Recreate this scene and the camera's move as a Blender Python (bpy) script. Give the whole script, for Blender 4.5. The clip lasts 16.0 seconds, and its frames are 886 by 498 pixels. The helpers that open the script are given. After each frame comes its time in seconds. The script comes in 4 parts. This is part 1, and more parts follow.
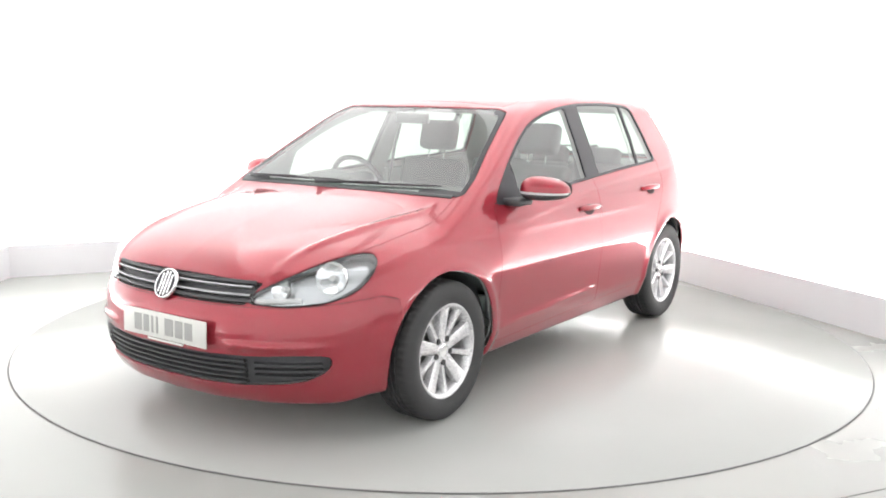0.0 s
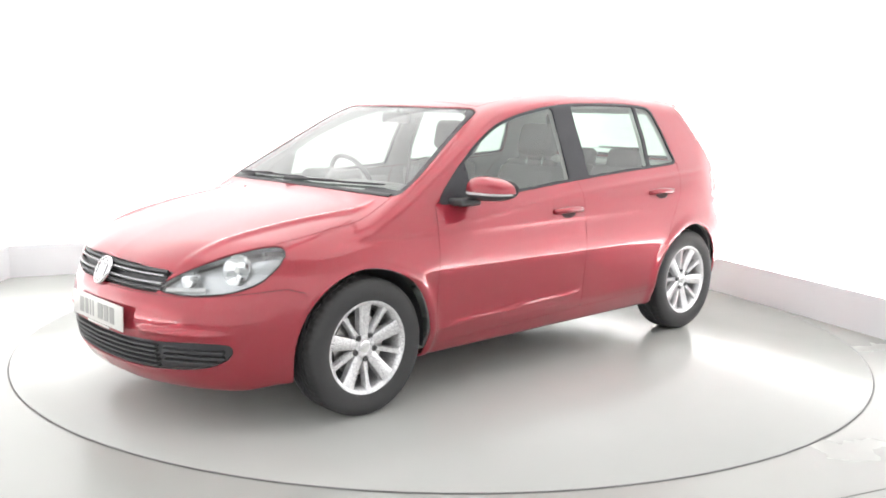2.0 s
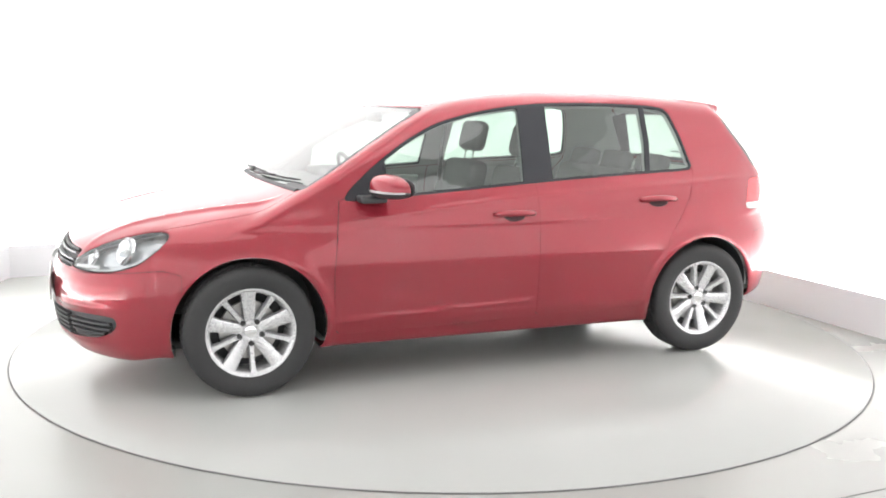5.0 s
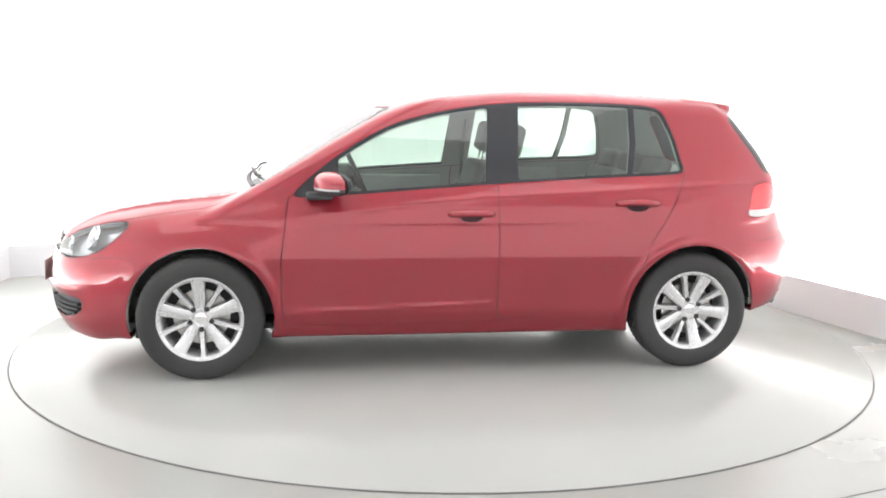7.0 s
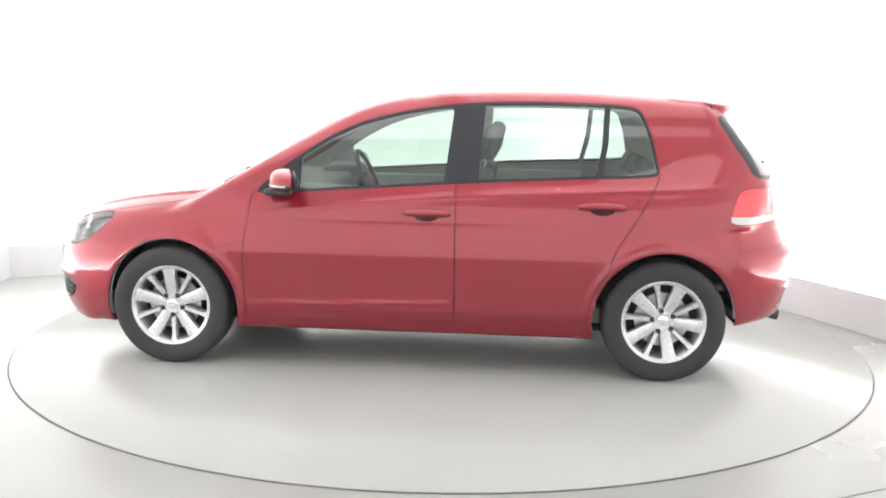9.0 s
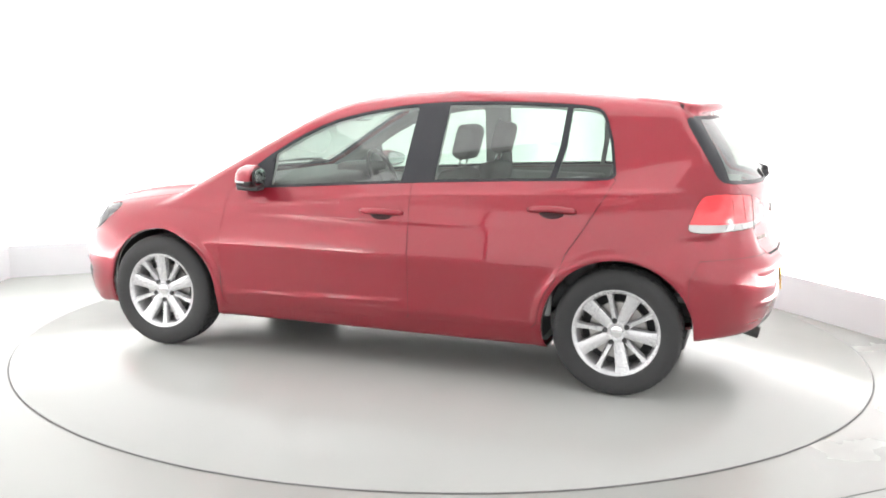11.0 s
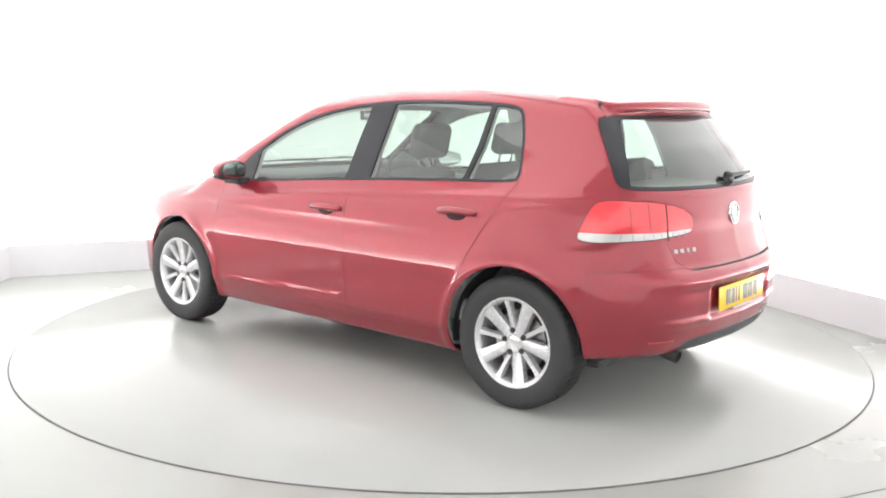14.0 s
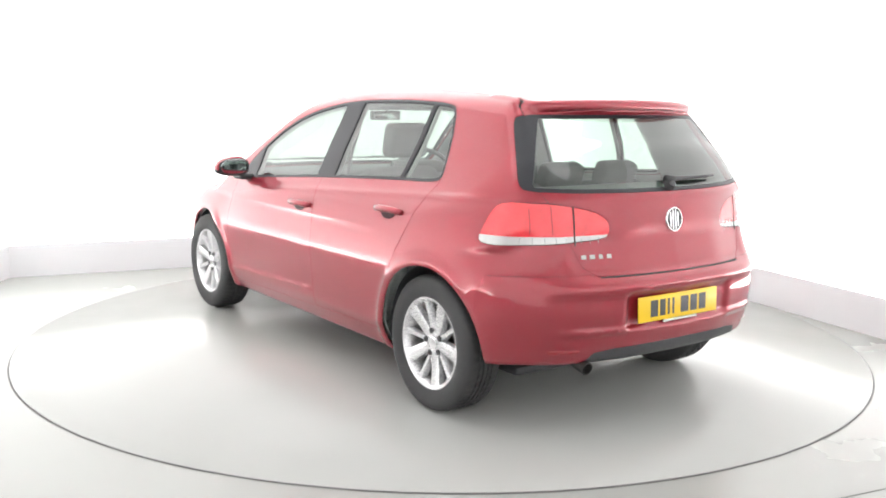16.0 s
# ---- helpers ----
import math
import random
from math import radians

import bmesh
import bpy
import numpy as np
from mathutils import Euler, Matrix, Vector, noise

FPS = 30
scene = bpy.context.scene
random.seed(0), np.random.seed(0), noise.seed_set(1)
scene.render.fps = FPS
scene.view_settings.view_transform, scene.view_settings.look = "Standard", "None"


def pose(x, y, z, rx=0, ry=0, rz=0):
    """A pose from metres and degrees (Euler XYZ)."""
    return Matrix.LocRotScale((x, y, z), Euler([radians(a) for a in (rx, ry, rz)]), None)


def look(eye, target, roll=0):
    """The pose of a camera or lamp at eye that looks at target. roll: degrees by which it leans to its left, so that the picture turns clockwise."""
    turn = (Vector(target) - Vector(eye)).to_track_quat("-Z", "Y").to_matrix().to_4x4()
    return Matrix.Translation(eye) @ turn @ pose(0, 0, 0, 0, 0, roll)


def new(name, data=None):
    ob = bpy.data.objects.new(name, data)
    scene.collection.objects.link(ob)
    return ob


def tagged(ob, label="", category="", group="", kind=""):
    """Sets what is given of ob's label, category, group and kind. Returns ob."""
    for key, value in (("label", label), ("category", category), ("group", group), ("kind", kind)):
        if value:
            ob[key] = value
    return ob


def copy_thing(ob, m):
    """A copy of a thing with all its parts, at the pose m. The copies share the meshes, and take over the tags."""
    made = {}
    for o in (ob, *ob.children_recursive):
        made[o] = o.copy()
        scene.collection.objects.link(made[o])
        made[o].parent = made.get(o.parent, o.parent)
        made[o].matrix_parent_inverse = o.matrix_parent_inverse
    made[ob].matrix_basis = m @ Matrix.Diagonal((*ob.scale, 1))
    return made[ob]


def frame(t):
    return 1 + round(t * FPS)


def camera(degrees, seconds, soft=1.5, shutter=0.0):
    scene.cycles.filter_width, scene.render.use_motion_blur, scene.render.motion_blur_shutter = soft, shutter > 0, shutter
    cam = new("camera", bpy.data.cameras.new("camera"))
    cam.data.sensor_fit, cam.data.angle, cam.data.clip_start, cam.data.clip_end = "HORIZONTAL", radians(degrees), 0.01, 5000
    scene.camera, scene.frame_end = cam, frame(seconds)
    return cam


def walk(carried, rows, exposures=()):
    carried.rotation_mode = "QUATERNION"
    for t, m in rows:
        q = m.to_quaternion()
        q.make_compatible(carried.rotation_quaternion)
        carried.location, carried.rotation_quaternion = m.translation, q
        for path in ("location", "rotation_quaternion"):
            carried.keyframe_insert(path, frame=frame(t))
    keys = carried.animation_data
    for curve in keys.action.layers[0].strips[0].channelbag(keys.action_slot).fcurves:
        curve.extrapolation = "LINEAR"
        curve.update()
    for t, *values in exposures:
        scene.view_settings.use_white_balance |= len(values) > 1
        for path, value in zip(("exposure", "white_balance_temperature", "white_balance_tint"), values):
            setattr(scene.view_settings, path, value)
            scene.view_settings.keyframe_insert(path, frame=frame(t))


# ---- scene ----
from mathutils.bvhtree import BVHTree

SECONDS = 16.0
EYE = (0.0, -5.648, 1.4075)
cam = camera(51.23, SECONDS, soft=1.8)
AIM = look(EYE, (-0.001, 0.0, 0.5067), roll=0.978)
walk(cam, [(0.0, AIM), (SECONDS, AIM)])
scene.view_settings.exposure = -0.15

# headings of the car on the turntable: seconds, degrees
HEADINGS = [(0.0, 235.43), (0.5, 233.24), (1.0, 230.2), (1.5, 226.77), (2.0, 223.25), (2.5, 219.78), (3.0, 216.21),
            (3.5, 212.65), (4.0, 209.14), (4.8, 203.6), (5.7, 197.4), (6.5, 191.96), (7.0, 188.61), (7.5, 185.35),
            (8.0, 182.05), (8.5, 178.7), (9.0, 175.16), (9.8, 169.6), (10.7, 163.3), (11.5, 157.76), (12.0, 154.27),
            (12.5, 150.83), (13.0, 147.3), (13.5, 143.83), (14.0, 140.33), (14.5, 136.86), (15.0, 133.28),
            (15.5, 129.78), (16.0, 126.2)]
CAR_OFFSET = (0.0752, 0.1171)
TABLE_RADIUS = 2.467

# ---- world and lights: a closed white light studio, ceiling and two walls are backlit diffusers, unseen near walls glow as added fill ----
world = bpy.data.worlds.new("studio_world")
world.use_nodes = True
world.node_tree.nodes["Background"].inputs[0].default_value = (0.9, 0.93, 0.95, 1)
world.node_tree.nodes["Background"].inputs[1].default_value = 0.3
scene.world = world

WALL_GLOW, CEILING_GLOW, UPLIGHT = 0.8, 1.5, 22.0

# ---- materials ----


def material(name, colour, rough=0.5, metal=0.0, coat=0.0, spec=0.5, noise_scale=0.0, noise_amount=0.0, bump=0.0, bump_scale=200.0,
             emission=None, strength=0.0, coat_rough=0.03):
    m = bpy.data.materials.new(name)
    m.use_nodes = True
    nt = m.node_tree
    b = nt.nodes["Principled BSDF"]
    b.inputs["Base Color"].default_value = (*colour, 1)
    b.inputs["Roughness"].default_value = rough
    b.inputs["Metallic"].default_value = metal
    b.inputs["Coat Weight"].default_value = coat
    b.inputs["Coat Roughness"].default_value = coat_rough
    b.inputs["Specular IOR Level"].default_value = spec
    if emission:
        b.inputs["Emission Color"].default_value = (*emission, 1)
        b.inputs["Emission Strength"].default_value = strength
    coords = nt.nodes.new("ShaderNodeTexCoord")
    if noise_amount:
        n = nt.nodes.new("ShaderNodeTexNoise")
        n.inputs["Scale"].default_value = noise_scale
        n.inputs["Detail"].default_value = 6
        nt.links.new(coords.outputs["Object"], n.inputs["Vector"])
        r = nt.nodes.new("ShaderNodeMapRange")
        r.inputs["To Min"].default_value, r.inputs["To Max"].default_value = 1 - noise_amount, 1 + noise_amount
        nt.links.new(n.outputs["Fac"], r.inputs["Value"])
        mul = nt.nodes.new("ShaderNodeMix")
        mul.data_type, mul.blend_type = "RGBA", "MULTIPLY"
        mul.inputs["Factor"].default_value = 1
        mul.inputs[6].default_value = (*colour, 1)
        nt.links.new(r.outputs["Result"], mul.inputs[7])
        nt.links.new(mul.outputs[2], b.inputs["Base Color"])
        rr = nt.nodes.new("ShaderNodeMapRange")
        rr.inputs["To Min"].default_value, rr.inputs["To Max"].default_value = rough * 0.8, min(1, rough * 1.2)
        nt.links.new(n.outputs["Fac"], rr.inputs["Value"])
        nt.links.new(rr.outputs["Result"], b.inputs["Roughness"])
    if bump:
        n = nt.nodes.new("ShaderNodeTexNoise")
        n.inputs["Scale"].default_value = bump_scale
        nt.links.new(coords.outputs["Object"], n.inputs["Vector"])
        bp = nt.nodes.new("ShaderNodeBump")
        bp.inputs["Strength"].default_value = bump
        bp.inputs["Distance"].default_value = 0.002
        nt.links.new(n.outputs["Fac"], bp.inputs["Height"])
        nt.links.new(bp.outputs["Normal"], b.inputs["Normal"])
    return m


def glass(name, tint, gloss_ior=1.5, roughness=0.0):
    """A thin pane: tinted see-through with a Fresnel reflection on top."""
    m = bpy.data.materials.new(name)
    m.use_nodes = True
    nt = m.node_tree
    nt.nodes.remove(nt.nodes["Principled BSDF"])
    tr = nt.nodes.new("ShaderNodeBsdfTransparent")
    tr.inputs[0].default_value = (*tint, 1)
    gl = nt.nodes.new("ShaderNodeBsdfGlossy")
    gl.inputs["Roughness"].default_value = roughness
    lw = nt.nodes.new("ShaderNodeLayerWeight")
    lw.inputs["Blend"].default_value = 0.5
    pw = nt.nodes.new("ShaderNodeMath")
    pw.operation, pw.inputs[1].default_value = "POWER", 4.0
    nt.links.new(lw.outputs["Facing"], pw.inputs[0])
    fr = nt.nodes.new("ShaderNodeMapRange")
    fr.inputs["To Min"].default_value = 3.0 * ((gloss_ior - 1) / (gloss_ior + 1)) ** 2
    nt.links.new(pw.outputs[0], fr.inputs["Value"])
    mix = nt.nodes.new("ShaderNodeMixShader")
    nt.links.new(fr.outputs[0], mix.inputs[0])
    nt.links.new(tr.outputs[0], mix.inputs[1])
    nt.links.new(gl.outputs[0], mix.inputs[2])
    nt.links.new(mix.outputs[0], nt.nodes["Material Output"].inputs[0])
    return m


def paint_material():
    """Metallic red paint: fine flake, slight orange peel, clear coat."""
    m = material("red_metallic_paint", PAINT, rough=0.36, metal=0.45, coat=1.0, coat_rough=0.02, spec=0.1)
    nt = m.node_tree
    b = nt.nodes["Principled BSDF"]
    co = nt.nodes["Texture Coordinate"]
    b.inputs["Coat IOR"].default_value = 1.6
    v = nt.nodes.new("ShaderNodeTexNoise")
    v.inputs["Scale"].default_value = 900
    nt.links.new(co.outputs["Object"], v.inputs["Vector"])
    r = nt.nodes.new("ShaderNodeMapRange")
    r.inputs["To Min"].default_value, r.inputs["To Max"].default_value = 0.85, 1.15
    nt.links.new(v.outputs["Fac"], r.inputs["Value"])
    mul = nt.nodes.new("ShaderNodeMix")
    mul.data_type, mul.blend_type = "RGBA", "MULTIPLY"
    mul.inputs["Factor"].default_value = 1
    mul.inputs[6].default_value = (*PAINT, 1)
    nt.links.new(r.outputs["Result"], mul.inputs[7])
    nt.links.new(mul.outputs[2], b.inputs["Base Color"])
    n = nt.nodes.new("ShaderNodeTexNoise")
    n.inputs["Scale"].default_value = 25
    nt.links.new(co.outputs["Object"], n.inputs["Vector"])
    bp = nt.nodes.new("ShaderNodeBump")
    bp.inputs["Strength"].default_value, bp.inputs["Distance"].default_value = 0.03, 0.001
    nt.links.new(n.outputs["Fac"], bp.inputs["Height"])
    nt.links.new(bp.outputs["Normal"], b.inputs["Coat Normal"])
    return m


PAINT = (0.29, 0.019, 0.033)
M_PAINT = paint_material()
M_FLOOR = material("grey_gloss_floor", (0.35, 0.357, 0.342), rough=0.26, spec=0.25, noise_scale=1.3, noise_amount=0.03, bump=0.04, bump_scale=3)
M_TABLE = material("grey_gloss_turntable", (0.385, 0.392, 0.376), rough=0.22, spec=0.28, noise_scale=1.7, noise_amount=0.03, bump=0.04, bump_scale=3)
M_SKIRT = material("white_painted_board", (0.74, 0.74, 0.76), rough=0.45, noise_scale=2.0, noise_amount=0.03)
M_WALL_LIT = material("backlit_white_fabric", (0.85, 0.85, 0.85), rough=0.9, noise_scale=0.8, noise_amount=0.02, emission=(1, 1, 1), strength=WALL_GLOW)
M_CEIL_LIT = material("backlit_ceiling_fabric", (0.85, 0.85, 0.85), rough=0.9, noise_scale=0.8, noise_amount=0.02, emission=(1, 1, 0.99), strength=CEILING_GLOW)
# glow added to the unseen near walls to brighten the car's sides
M_WALL = material("fill_glow_fabric", (0.82, 0.82, 0.82), rough=0.8, noise_scale=1.5, noise_amount=0.02, emission=(1, 1, 1), strength=0.9)
M_CEILING = material("white_ceiling_paint", (0.8, 0.8, 0.8), rough=0.8, noise_scale=1.5, noise_amount=0.02)
# colour of the panel seams, also painted as shade behind the door handles
M_SEAM_SHADE = material("dark_red_seam_and_shade", (0.045, 0.010, 0.014), rough=0.7, noise_scale=12, noise_amount=0.1)
# black of the lamp joints, also paints the shade under the tailgate lip
M_DARK_GAP = material("black_gap_and_shade", (0.03, 0.03, 0.03), rough=0.8, noise_scale=8, noise_amount=0.1)
M_PLASTIC = material("black_grained_plastic", (0.045, 0.046, 0.049), rough=0.5, noise_scale=30, noise_amount=0.15, bump=0.2, bump_scale=600)
M_GLOSS_BLACK = material("gloss_black_trim", (0.03, 0.031, 0.036), rough=0.3, spec=0.3, noise_scale=10, noise_amount=0.1)
M_LINING = material("grey_lining", (0.52, 0.53, 0.525), rough=0.8, noise_scale=20, noise_amount=0.1)
M_FABRIC = material("charcoal_seat_cloth", (0.17, 0.173, 0.18), rough=0.9, noise_scale=120, noise_amount=0.2, bump=0.3, bump_scale=800)
M_CHROME = material("polished_chrome", (0.82, 0.82, 0.83), rough=0.07, metal=1.0, noise_scale=20, noise_amount=0.03)
M_ALLOY = material("silver_alloy_lacquer", (0.64, 0.64, 0.65), rough=0.27, metal=0.6, coat=0.5, noise_scale=300, noise_amount=0.03)
M_ALLOY_DARK = material("cast_hub_dark", (0.05, 0.05, 0.052), rough=0.6, metal=0.3, noise_scale=20, noise_amount=0.2)
M_STEEL = material("brake_disc_steel", (0.42, 0.41, 0.40), rough=0.35, metal=1.0, noise_scale=60, noise_amount=0.15)
M_SOOT = material("sooty_exhaust_steel", (0.07, 0.068, 0.066), rough=0.45, metal=0.8, noise_scale=60, noise_amount=0.3)
M_TYRE = material("tyre_rubber", (0.034, 0.034, 0.035), rough=0.72, noise_scale=18, noise_amount=0.2, bump=0.15, bump_scale=300)
M_GLASS = glass("tinted_car_glass", (0.565, 0.66, 0.605))
M_SCREEN = glass("clear_windscreen_glass", (0.63, 0.72, 0.67))
M_LENS = glass("clear_lamp_lens", (0.9, 0.92, 0.93), 1.45)
M_RED_LENS = material("red_lamp_lens", (0.78, 0.020, 0.034), rough=0.16, coat=1.0, spec=0.6, noise_scale=16, noise_amount=0.25, bump=0.5, bump_scale=45)
M_REFLEX = material("dark_red_reflector", (0.30, 0.012, 0.02), rough=0.15, coat=1.0, noise_scale=60, noise_amount=0.08)
# front plate's bars are mid grey, the rear plate's near black
M_PRINT_GREY = material("grey_plate_print", (0.30, 0.30, 0.29), rough=0.4, noise_scale=30, noise_amount=0.1)
# base colour darkened to stand in for a dark reflection in the mirrors
M_MIRROR = material("dimmed_mirror_glass", (0.42, 0.45, 0.46), rough=0.03, metal=1.0, noise_scale=20, noise_amount=0.02)
M_WHITE_LENS = material("clear_ribbed_lens", (0.58, 0.58, 0.57), rough=0.15, coat=1.0, noise_scale=80, noise_amount=0.08)
M_REFLECTOR = material("lamp_reflector", (0.8, 0.81, 0.82), rough=0.12, metal=1.0, noise_scale=30, noise_amount=0.04)
M_GREY_BEZEL = material("grey_lamp_bezel", (0.58, 0.59, 0.60), rough=0.22, metal=0.6, noise_scale=30, noise_amount=0.06)
M_PLATE_WHITE = material("white_number_plate", (0.60, 0.60, 0.57), rough=0.35, noise_scale=20, noise_amount=0.02)
M_PLATE_YELLOW = material("yellow_number_plate", (0.85, 0.55, 0.02), rough=0.3, noise_scale=20, noise_amount=0.03)
M_PLATE_BAR = material("black_plate_print", (0.03, 0.03, 0.03), rough=0.4, noise_scale=30, noise_amount=0.1)
M_SEAM = material("dark_joint_strip", (0.14, 0.14, 0.14), rough=0.7, noise_scale=12, noise_amount=0.3)
M_SATIN = material("satin_grey_bar", (0.36, 0.36, 0.37), rough=0.3, metal=0.7, noise_scale=30, noise_amount=0.1)
M_TRIM = material("brushed_metal_edge", (0.33, 0.33, 0.33), rough=0.35, metal=0.7, noise_scale=20, noise_amount=0.1)
M_DASH = material("grey_soft_dashboard", (0.12, 0.122, 0.125), rough=0.6, noise_scale=30, noise_amount=0.12, bump=0.2, bump_scale=600)

# ---- mesh helpers ----


def mesh_object(name, verts, faces, mat, parent=None, label="", normals=None, smooth=False):
    me = bpy.data.meshes.new(name)
    me.from_pydata([tuple(map(float, v)) for v in verts], [], [tuple(int(i) for i in f) for f in faces])
    me.materials.append(mat)
    if smooth or normals is not None:
        me.polygons.foreach_set("use_smooth", [True] * len(me.polygons))
    if normals is not None:
        me.normals_split_custom_set_from_vertices([tuple(map(float, n)) for n in normals])
    me.update()
    ob = new(name, me)
    if parent:
        ob.parent = parent
    return tagged(ob, label) if label else ob


def part(name, bm, mat, parent=None, label="", smooth=True, sharp=40):
    me = bpy.data.meshes.new(name)
    if smooth:
        for f in bm.faces:
            f.smooth = True
        for e in bm.edges:
            if len(e.link_faces) == 2 and e.calc_face_angle(0) > radians(sharp):
                e.smooth = False
    bm.to_mesh(me)
    bm.free()
    me.materials.append(mat)
    ob = new(name, me)
    if parent:
        ob.parent = parent
    return tagged(ob, label) if label else ob


def add_box(bm, lo, hi, m=Matrix(), bevel=0.0, seg=2):
    made = bmesh.ops.create_cube(bm, size=1)["verts"]
    c = [(a + b) / 2 for a, b in zip(lo, hi)]
    s = [b - a for a, b in zip(lo, hi)]
    for v in made:
        v.co = Vector((v.co.x * s[0] + c[0], v.co.y * s[1] + c[1], v.co.z * s[2] + c[2]))
    if bevel:
        edges = list({e for v in made for e in v.link_edges})
        made = bmesh.ops.bevel(bm, geom=edges, offset=bevel, segments=seg, profile=0.5, affect="EDGES")["verts"]
    for v in made:
        v.co = m @ v.co
    return made


def box_bm(lo, hi, m=Matrix(), bevel=0.0, seg=2):
    bm = bmesh.new()
    add_box(bm, lo, hi, m, bevel, seg)
    return bm


def lathe(profile, steps=64, axis="y", closed=False):
    """Turn (radius, along) pairs round an axis."""
    bm = bmesh.new()
    rings = []
    for k in range(steps):
        a = 2 * math.pi * k / steps
        c, s = math.cos(a), math.sin(a)
        rings.append([bm.verts.new((r * c, h, r * s) if axis == "y" else ((h, r * c, r * s) if axis == "x" else (r * c, r * s, h))) for r, h in profile])
    n = len(profile)
    for k in range(steps):
        a, b = rings[k], rings[(k + 1) % steps]
        for i in range(n if closed else n - 1):
            j = (i + 1) % n
            bm.faces.new((a[i], b[i], b[j], a[j]))
    bmesh.ops.remove_doubles(bm, verts=bm.verts, dist=1e-5)
    bmesh.ops.recalc_face_normals(bm, faces=bm.faces)
    return bm


def tube(bm, points, radius, sides=8):
    rings = []
    pts = [Vector(p) for p in points]
    for i, p in enumerate(pts):
        d = (pts[min(i + 1, len(pts) - 1)] - pts[max(i - 1, 0)]).normalized()
        u = d.orthogonal().normalized()
        if rings and abs(d.dot(last)) < 0.999:
            u = (last_u - d * last_u.dot(d)).normalized()
        w = d.cross(u)
        r = radius[i] if isinstance(radius, (list, tuple)) else radius
        rings.append([bm.verts.new(p + (u * math.cos(2 * math.pi * k / sides) + w * math.sin(2 * math.pi * k / sides)) * r) for k in range(sides)])
        last, last_u = d, u
    for a, b in zip(rings, rings[1:]):
        for k in range(sides):
            bm.faces.new((a[k], a[(k + 1) % sides], b[(k + 1) % sides], b[k]))
    bm.faces.new(rings[0][::-1])
    bm.faces.new(rings[-1])
    return bm


# ---- the studio ----
SKIRT = 0.25
CORNER = Vector((1.157, 3.566))
LEFT_DIR = Vector((-0.903, -0.43)).normalized()
RIGHT_DIR = Vector((0.40, -0.916)).normalized()
LEFT_END = CORNER + LEFT_DIR * 5.01
RIGHT_END = CORNER + RIGHT_DIR * 9.2
NEAR_LEFT = Vector((-3.75, -6.8))
NEAR_RIGHT = Vector((RIGHT_END.x, -6.8))
CEILING = 3.6


def wall(name, a, b, z0, z1, mat, thick=0.12, out=None):
    d = (b - a).normalized()
    n = Vector((d.y, -d.x))
    if n.dot((a + b) / 2) < 0:
        n = -n
    q = [a, b, b + n * thick, a + n * thick]
    verts = [(p.x, p.y, z) for z in (z0, z1) for p in q]
    faces = [(0, 1, 2, 3), (4, 5, 6, 7), (0, 1, 5, 4), (1, 2, 6, 5), (2, 3, 7, 6), (3, 0, 4, 7)]
    ob = mesh_object(name, verts, faces, mat)
    bm = bmesh.new()
    bm.from_mesh(ob.data)
    bmesh.ops.recalc_face_normals(bm, faces=bm.faces)
    bm.to_mesh(ob.data)
    bm.free()
    return tagged(ob, kind="structure")


def inward(a, b):
    """Unit normal of a wall that looks into the studio."""
    d = (b - a).normalized()
    n = Vector((d.y, -d.x))
    return -n if n.dot((a + b) / 2) > 0 else n


def uplight(a, b):
    """A strip of lamps in the trough between skirting and wall, washing the wall."""
    n = inward(a, b)
    c = (a + b) / 2 - n * 0.07
    d = (b - a).normalized()
    data = bpy.data.lights.new("wall_wash_lamp", "AREA")
    data.shape, data.size, data.size_y = "RECTANGLE", (b - a).length - 0.1, 0.05
    data.energy = UPLIGHT * (b - a).length
    data.color = (1.0, 0.99, 0.97)
    ob = new("wall_wash_lamp", data)
    aim = (Vector((0, 0, 1)) - Vector((n.x, n.y, 0)) * 0.25).normalized()
    x = Vector((d.x, d.y, 0))
    z = -aim
    y = z.cross(x)
    m = Matrix((x, y, z)).transposed().to_4x4()
    m.translation = (c.x, c.y, 0.12)
    ob.matrix_basis = m
    return tagged(ob, "strip lamp hidden behind the skirting", "strip lamp", "wall wash lamps")


